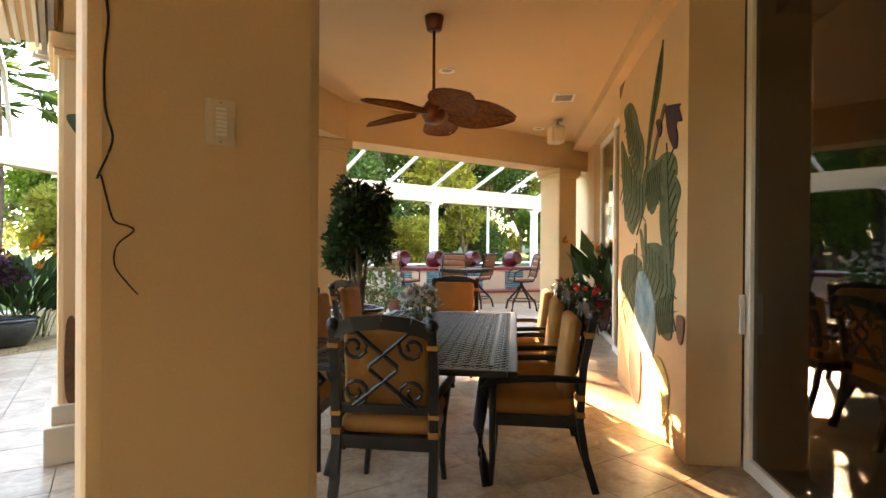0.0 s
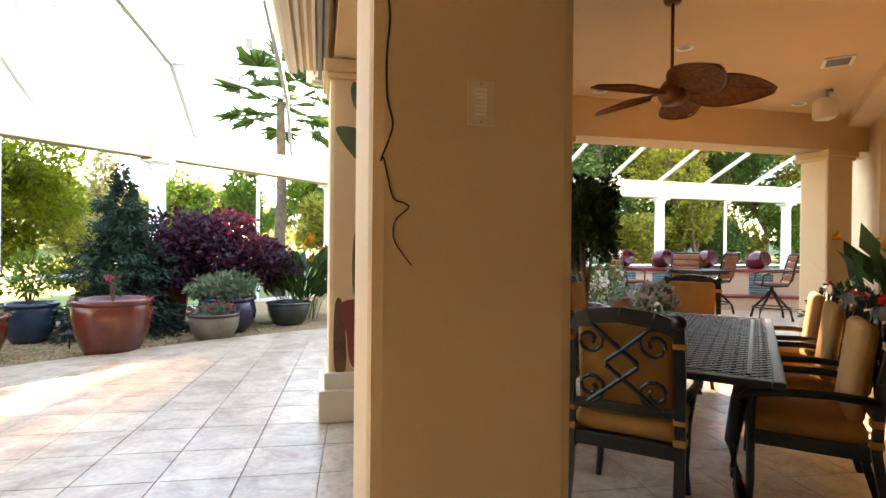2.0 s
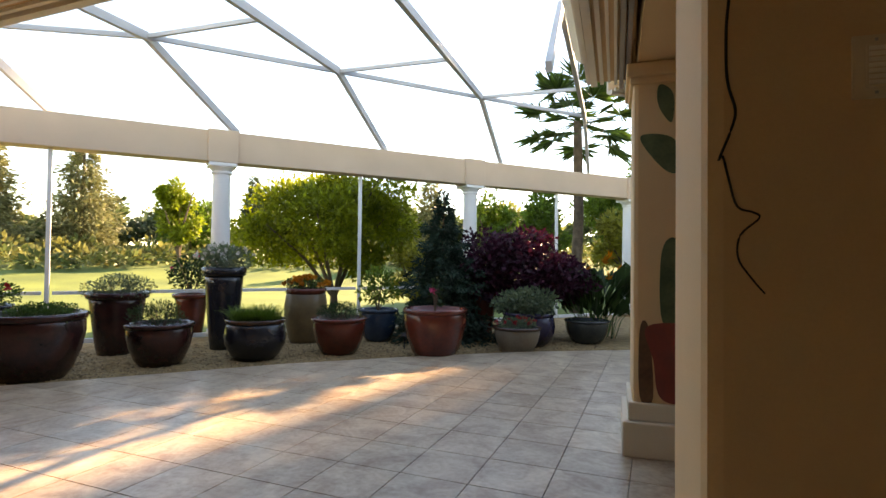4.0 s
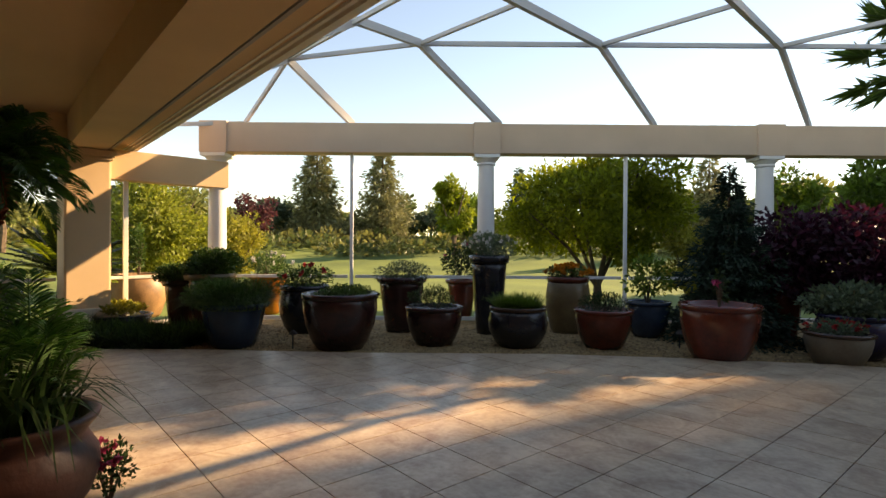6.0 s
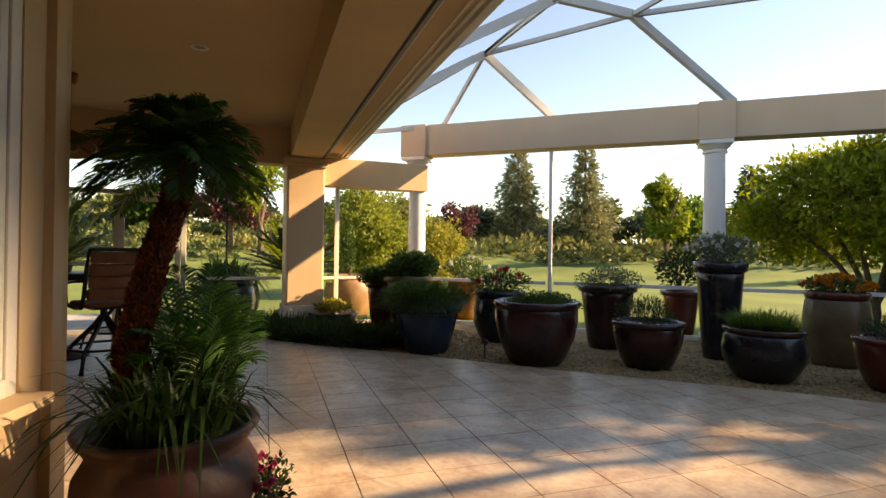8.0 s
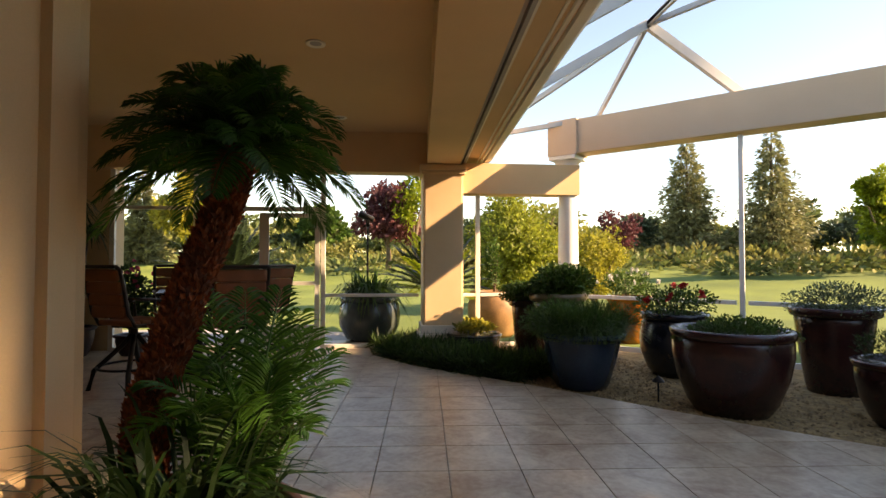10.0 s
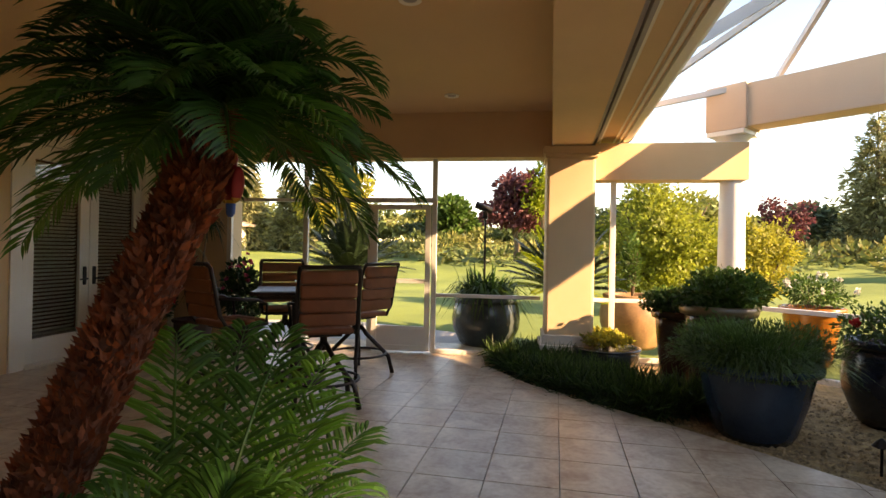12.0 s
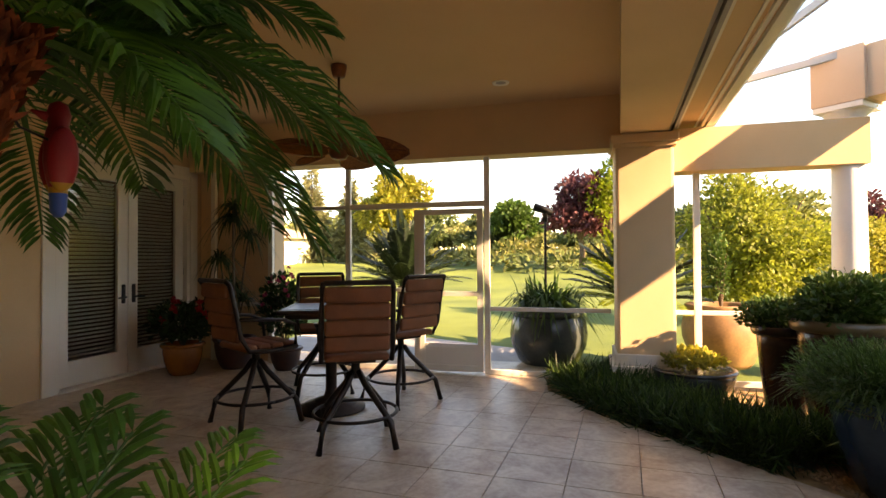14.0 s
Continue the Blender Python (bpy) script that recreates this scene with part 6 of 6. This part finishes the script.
def dracaena(x, y, z, h, label):
    th = thing("dracaena", (x, y, z), 0, label, "plant")
    bm = bmesh.new()
    heads = [(0.05, 0.02, h), (-0.16, 0.10, h * 0.78), (0.14, -0.12, h * 0.6), (-0.05, -0.1, h * 0.4), (0.2, 0.12, h * 0.9), (0.1, 0.2, h * 0.3)]
    for q in heads:
        tube(bm, [(0, 0, 0), (q[0] * 0.5, q[1] * 0.5, q[2] * 0.5), q], 0.018, 6, 0.012)
    part("stem", bm, BARK, th)
    for i, q in enumerate(heads):
        blades("foliage", 70, q, 0.03, 0.50, 0.030, G_DARK, th, 1.5, 0.75)


dracaena(-9.95, -2.75, 0.38, 1.75, "slim dracaena with arching dark leaves in terracotta")
p = pot(-9.45, -3.15, 0.24, 0.40, "bowl", POT_ORANGE, "small orange pot in the patio corner", z=0.0, group="corner pots")
shrub((p[0], p[1], p[2]), 0.38, 0.62, 1300, 0.09, G_DARK, "leafy plant with red flowers in the corner", flowers=F_RED, fn=10, fs=0.06)
p = pot(-10.0, -2.0, 0.20, 0.30, "bowl", TERRA, "small terracotta pot by the screen", z=0.0, group="corner pots")
shrub((p[0], p[1], p[2]), 0.34, 1.05, 1500, 0.08, G_DARK, "airy flowering plant by the screen", flowers=F_PINK, fn=22, fs=0.035)


def parrot():
    """A hanging painted bird ornament in one plain mesh."""
    bm = bmesh.new()
    mats = [mat("parrot_red", (0.32, 0.01, 0.012), 0.5), mat("parrot_blue", (0.02, 0.10, 0.40), 0.5), mat("parrot_yellow", (0.5, 0.27, 0.02), 0.5)]
    rings = [(0.0, 0.105, 0), (0.018, 0.097, 0), (0.024, 0.080, 0), (0.020, 0.062, 0), (0.028, 0.04, 0), (0.030, 0.0, 0), (0.024, -0.03, 2), (0.019, -0.045, 2), (0.018, -0.055, 1), (0.016, -0.085, 1), (0.008, -0.095, 1)]
    lathe(bm, [(max(r, 0.002), z) for r, z, _ in rings], 14, sy=0.75)
    for sx in (-1, 1):
        bmesh.ops.create_uvsphere(bm, u_segments=10, v_segments=8, radius=1.0, matrix=pose(sx * 0.034, 0, 0.0, 0, sx * 8, 0) @ Matrix.Diagonal((0.012, 0.024, 0.055, 1)))
    bmesh.ops.create_cone(bm, segments=8, radius1=0.010, radius2=0.002, depth=0.025, cap_ends=True, matrix=pose(0, -0.027, 0.078, 70, 0, 0))
    for f in bm.faces:
        z = f.calc_center_median().z
        f.material_index = 0 if z > -0.04 else 2 if z > -0.056 else 1
    ob = bm_obj("parrot_ornament", bm, mats, smooth=True)
    ob.matrix_world = pose(-4.44, 1.0, 1.63, 0, 0, 60)
    tagged(ob, "red, yellow and blue parrot ornament hanging from the palm", "ornament")
    w = thing("hanging_wire", (0, 0, 0), 0, "thin wire from palm trunk to parrot ornament", "wire")
    bm = bmesh.new()
    tube(bm, [(-4.30, 1.05, 1.72), (-4.36, 1.02, 1.67), (-4.44, 1.0, 1.66)], 0.0025, 5)
    part("strand", bm, BLACK, w)


parrot()


def spotting_scope():
    th = thing("spotting_scope", (-11.55, 1.30, 0.55), 0, "black scope on a thin pole behind the pot", "scope")
    bm = bmesh.new()
    tube(bm, [(0, 0, 0), (0, 0, 1.45)], 0.018, 8)
    part("pole", bm, BLACK, th)
    bm = bmesh.new()
    tube(bm, [(0.02, -0.16, 1.66), (0.0, 0.0, 1.60), (-0.02, 0.10, 1.56)], 0.06, 12, 0.05)
    part("barrel", bm, BLACK, th)
    bm = bmesh.new()
    box(bm, (0, 0, 1.49), (0.07, 0.07, 0.12), bevel=0.01)
    tube(bm, [(0, 0, 1.50), (0.0, -0.10, 1.40)], 0.012, 6)
    part("mount", bm, BLACK, th)


spotting_scope()


def path_light(x, y):
    th = thing("path_light", (x, y, -0.05), 0, "small dark stake light in the gravel", "path light", "path lights")
    bm = bmesh.new()
    tube(bm, [(0, 0, 0), (0, 0, 0.22)], 0.010, 6)
    part("stake", bm, BLACK, th)
    bm = bmesh.new()
    lathe(bm, [(0.008, 0.26), (0.035, 0.235), (0.06, 0.205), (0.055, 0.20), (0.02, 0.205)], 14)
    part("cap", bm, BRONZE, th)


for x, y in ((-7.0, 4.35), (-8.6, 3.9), (-3.4, 8.4)):
    path_light(x, y)


def neighbour_house():
    th = thing("neighbour_house", (-36.4, -22.7, 0.5), -20, "white single-storey house with a pale tiled hip roof", "house")
    bm = bmesh.new()
    box(bm, (0, 0, 1.3), (7.5, 8.0, 2.7))
    part("wall", bm, TRIM, th)
    bm = bmesh.new()
    v = [bm.verts.new(q) for q in ((-4.2, -4.5, 2.6), (4.2, -4.5, 2.6), (4.2, 4.5, 2.6), (-4.2, 4.5, 2.6), (0, -1.2, 4.0), (0, 1.2, 4.0), (-4.2, -4.5, 2.45), (4.2, -4.5, 2.45), (4.2, 4.5, 2.45), (-4.2, 4.5, 2.45))]
    for f in ((0, 1, 4), (1, 2, 5, 4), (2, 3, 5), (3, 0, 4, 5), (6, 7, 1, 0), (7, 8, 2, 1), (8, 9, 3, 2), (9, 6, 0, 3), (9, 8, 7, 6)):
        bm.faces.new([v[i] for i in f])
    part("roof", bm, mat("roof_tile", (0.50, 0.36, 0.28), 0.8, var=0.15, scale=3, fine=30), th)
    for y in (-2, 2):
        bm = bmesh.new()
        box(bm, (3.76, y, 1.4), (0.06, 1.4, 1.2), bevel=0.02)
        w = part("window", bm, TRIM, th)
        bm = bmesh.new()
        box(bm, (3.79, y, 1.4), (0.03, 1.2, 1.0))
        part("pane", bm, GLASS_DARK, w)


neighbour_house()

# ---------------------------------------------------------------- far side of the dining garden
far_chairs = ((7.05, 9.55, 140), (6.15, 10.2, -160), (8.1, 10.0, 20), (8.6, 9.0, 60))
for x, y, d in far_chairs:
    copy_thing(bar_chair_one, pose(x, y, 0, 0, 0, d))
t = bar_table(7.5, 9.75, 12, 0.95, 0.95)
shrub((7.5, 9.75, 0.955), 0.16, 0.22, 160, 0.05, G_MID, "red flowers in a bunch on the far table", "flower_posy", flowers=F_RED, fn=8, fs=0.05)


def fountain():
    """A low rendered wall with red coping, blue tiled spillways and tipped red urns."""
    A, B = Vector((5.8, 12.3, 0)), Vector((11.4, 10.2, 0))
    d = (B - A).normalized()
    rz = math.degrees(math.atan2(d.y, d.x))
    L = (B - A).length
    th = thing("fountain_wall", (A + B) / 2, rz, "low pale wall with red coping and blue tiled spillways", "fountain")
    bm = bmesh.new()
    box(bm, (0, 0, 0.42), (L, 0.5, 0.84), bevel=0.01)
    part("wall", bm, STUCCO_PALE, th)
    red = mat("red_coping", (0.30, 0.03, 0.04), 0.35, var=0.2, scale=5, fine=40)
    bm = bmesh.new()
    box(bm, (0, -0.02, 0.88), (L + 0.06, 0.58, 0.08), bevel=0.012)
    part("coping", bm, red, th)
    bm = bmesh.new()
    box(bm, (0, -0.45, 0.14), (L, 0.40, 0.28), bevel=0.01)
    part("basin", bm, STUCCO_PALE, th)
    bm = bmesh.new()
    box(bm, (0, -0.46, 0.30), (L + 0.04, 0.44, 0.05), bevel=0.01)
    part("basin_coping", bm, red, th)
    blue = mat("turquoise_tile", (0.10, 0.26, 0.32), 0.25, var=0.3, scale=9, fine=30, rnd=0.2)
    urn_mat = glaze("glaze_crimson", (0.22, 0.012, 0.02), (0.14, 0.01, 0.014))
    for x in (-1.65, -0.75, 0.25, 1.4):
        for k in range(8):
            bm = bmesh.new()
            box(bm, (x, -0.26, 0.37 + 0.058 * k), (0.52, 0.03, 0.05), bevel=0.012)
            part("tile", bm, blue, th, "turquoise glazed tile")
        u = thing("red_urn", th.matrix_world @ Vector((x, -0.06, 1.12)), rz + 25, "crimson glazed urn lying tipped on the coping", "urn", "tipped urns")
        bm = bmesh.new()
        lathe(bm, [(0.10, -0.24), (0.17, -0.20), (0.22, -0.05), (0.215, 0.06), (0.16, 0.16), (0.15, 0.19), (0.18, 0.22), (0.16, 0.22), (0.12, 0.16)], 24)
        bmesh.ops.transform(bm, matrix=pose(0, 0, 0, 75, 0, 0), verts=bm.verts)
        part("body", bm, urn_mat, u, smooth=True)


fountain()
p = pot(5.75, 9.75, 0.24, 0.42, "bowl", POT_RED, "red bowl on the far patio", z=0.0, group="far patio pots")
shrub((p[0], p[1], p[2]), 0.30, 0.22, 500, 0.05, G_GREY, "green bedding plant in a red bowl")
p = pot(2.85, 5.95, 0.33, 0.72, "round", POT_BROWN, "dark brown urn by the leafy bush", z=0.0, group="far patio pots")
tree((2.85, 5.95, 0.6), 1.95, 0.46, 9000, 0.075, G_DARK, "tall leafy ficus bush in a dark urn", "ficus", trunk_h=0.12, lumps=22)
shrub((4.4, 8.5, 0.0), 0.55, 1.45, 1400, 0.07, G_MID, "white rose bush at the bed edge", flowers=F_WHITE, fn=60, fs=0.05)
shrub((3.6, 9.2, 0.0), 0.5, 1.0, 1000, 0.07, G_LIGHT, "light green shrub at the bed edge")
solid("lawn_strip", G_GOLD, "strip of yellow-green ground cover before the fountain", "ground cover", lambda bm: prism(bm, [(3.5, 10.4), (7.2, 10.9), (7.0, 11.4), (3.2, 11.2)], -0.011, 0.05))
p = pot(7.4, 5.6, 0.30, 0.62, "round", POT_RED, "red pot by the far column", z=0.0, group="far patio pots")
strelitzia(7.4, 5.6, 40, 1.75, "tall bird-of-paradise beside the far column")
shrub((6.7, 5.9, 0.0), 0.5, 0.95, 900, 0.10, G_DARK, "dark leafy plant group by the far column", flowers=F_RED, fn=8, fs=0.07)


# loose pebbles over the gravel beside the tiles


def pebbles():
    n = 9000
    th = tagged(new("pebbles"), "loose tan pebbles scattered over the gravel bed", "pebbles", kind="stuff")
    A = np.array([[-8.3, 3.1], [-7.5, 3.5], [-6.1, 4.75], [-4.3, 6.6], [-3.0, 7.65], [-1.6, 8.65], [0.0, 9.5]])
    t = RNG.random(n) ** 1.3 * (len(A) - 1.001)
    k = t.astype(int)
    p = A[k] + (A[k + 1] - A[k]) * (t - k)[:, None] + np.array([N2.x, N2.y]) * (0.02 + 2.3 * RNG.random(n) ** 1.4)[:, None]
    c = np.concatenate([p, np.full((n, 1), -0.046)], 1)
    r = 0.010 + 0.014 * RNG.random((n, 1, 1))
    o = np.array([[1, 0, 0], [0, 1, 0], [-1, 0, 0], [0, -1, 0], [0, 0, 0.7], [0, 0, -0.5]]) * (0.7 + 0.6 * RNG.random((n, 6, 1)))
    a = RNG.random(n) * 6.283
    R = np.stack([np.stack([np.cos(a), -np.sin(a), 0 * a], 1), np.stack([np.sin(a), np.cos(a), 0 * a], 1), np.stack([0 * a, 0 * a, 0 * a + 1], 1)], 1)
    V = c[:, None, :] + np.einsum("nij,nkj->nki", R, o) * r
    i = np.arange(n)[:, None] * 6
    F = np.concatenate([i + f for f in ([0, 1, 4], [1, 2, 4], [2, 3, 4], [3, 0, 4], [1, 0, 5], [2, 1, 5], [3, 2, 5], [0, 3, 5])])
    quads_obj("pebble_layer", V, F, PEBBLE, th)


pebbles()


def room_light(a, b):
    p = ab(a, b, 2.99)
    th = thing("room_downlight", p, 0, "small glowing downlight in the room ceiling", "downlight", "room downlights")
    bm = bmesh.new()
    lathe(bm, [(0.05, -0.012), (0.075, -0.012), (0.08, 0.0)], 20)
    part("trim_ring", bm, TRIM, th)
    glow = bpy.data.materials.new("lamp_glow")
    glow.use_nodes = True
    e = glow.node_tree.nodes["Principled BSDF"]
    e.inputs["Emission Color"].default_value, e.inputs["Emission Strength"].default_value = (1.0, 0.8, 0.55, 1), 3.0
    bm = bmesh.new()
    lathe(bm, [(0.01, -0.010), (0.05, -0.011)], 16)
    part("bulb", bm, glow, th)


room_light(1.9, -2.9)
room_light(3.0, -4.6)

# ---------------------------------------------------------------- floor tiles, laid on the slant


def floor_tiles():
    fl = bpy.data.objects["floor"]
    rot = radians(-3.8)
    poly = [Vector(p) for p in EDGE + SOUTH]
    S, g = 0.466, 0.0055
    o = Vector((-3.92, 2.44))
    bm = bmesh.new()
    box(bm, (0, 0, -0.006), (S - g, S - g, 0.014), bevel=0.003)
    me = bpy.data.meshes.new("tile")
    bm.to_mesh(me)
    bm.free()
    me.materials.append(TILE)

    def inside(p):
        c, n = False, len(poly)
        for i in range(n):
            a, b = poly[i], poly[(i + 1) % n]
            if (a.y > p.y) != (b.y > p.y) and p.x < (b.x - a.x) * (p.y - a.y) / (b.y - a.y) + a.x:
                c = not c
        return c
    ex, ey = Vector((math.cos(rot), math.sin(rot))), Vector((-math.sin(rot), math.cos(rot)))
    cells, cut = [], []
    for i in range(-50, 51):
        for j in range(-50, 51):
            p = o + ex * ((i + 0.5) * S) + ey * ((j + 0.5) * S)
            k = sum(inside(p + ex * dx * S / 2 + ey * dy * S / 2) for dx in (-1, 1) for dy in (-1, 1))
            if k == 4:
                cells.append(p)
            elif k:
                cut.append(p)
    cells.sort(key=lambda p: (p - Vector((-3.0, 2.6))).length)
    for p in cells[:300]:
        ob = new("tile", me)
        ob.parent = fl
        ob.location = (p.x, p.y, 0)
        ob.rotation_euler = (0, 0, rot)
    bm = bmesh.new()
    for p in cells[300:]:
        box(bm, (p.x, p.y, -0.006), (S - g, S - g, 0.014), math.degrees(rot))
    h = (S - g) / 2
    for p in cut:
        # the patio outline, trimmed to this tile
        q = [((v - p).dot(ex), (v - p).dot(ey)) for v in poly]
        for ax, sg in ((0, 1), (0, -1), (1, 1), (1, -1)):
            r = []
            for a, b in zip(q, q[1:] + q[:1]):
                da, db = h - sg * a[ax], h - sg * b[ax]
                if da >= 0:
                    r.append(a)
                if (da >= 0) != (db >= 0):
                    f = da / (da - db)
                    r.append((a[0] + (b[0] - a[0]) * f, a[1] + (b[1] - a[1]) * f))
            q = r
            if len(q) < 3:
                break
        if len(q) >= 3:
            w = [p + ex * a + ey * b for a, b in q]
            prism(bm, [(v.x, v.y) for v in w], -0.013, 0.001)
    rest = part("tiles_far", bm, TILE, fl)
    rest["kind"] = "stuff"


floor_tiles()
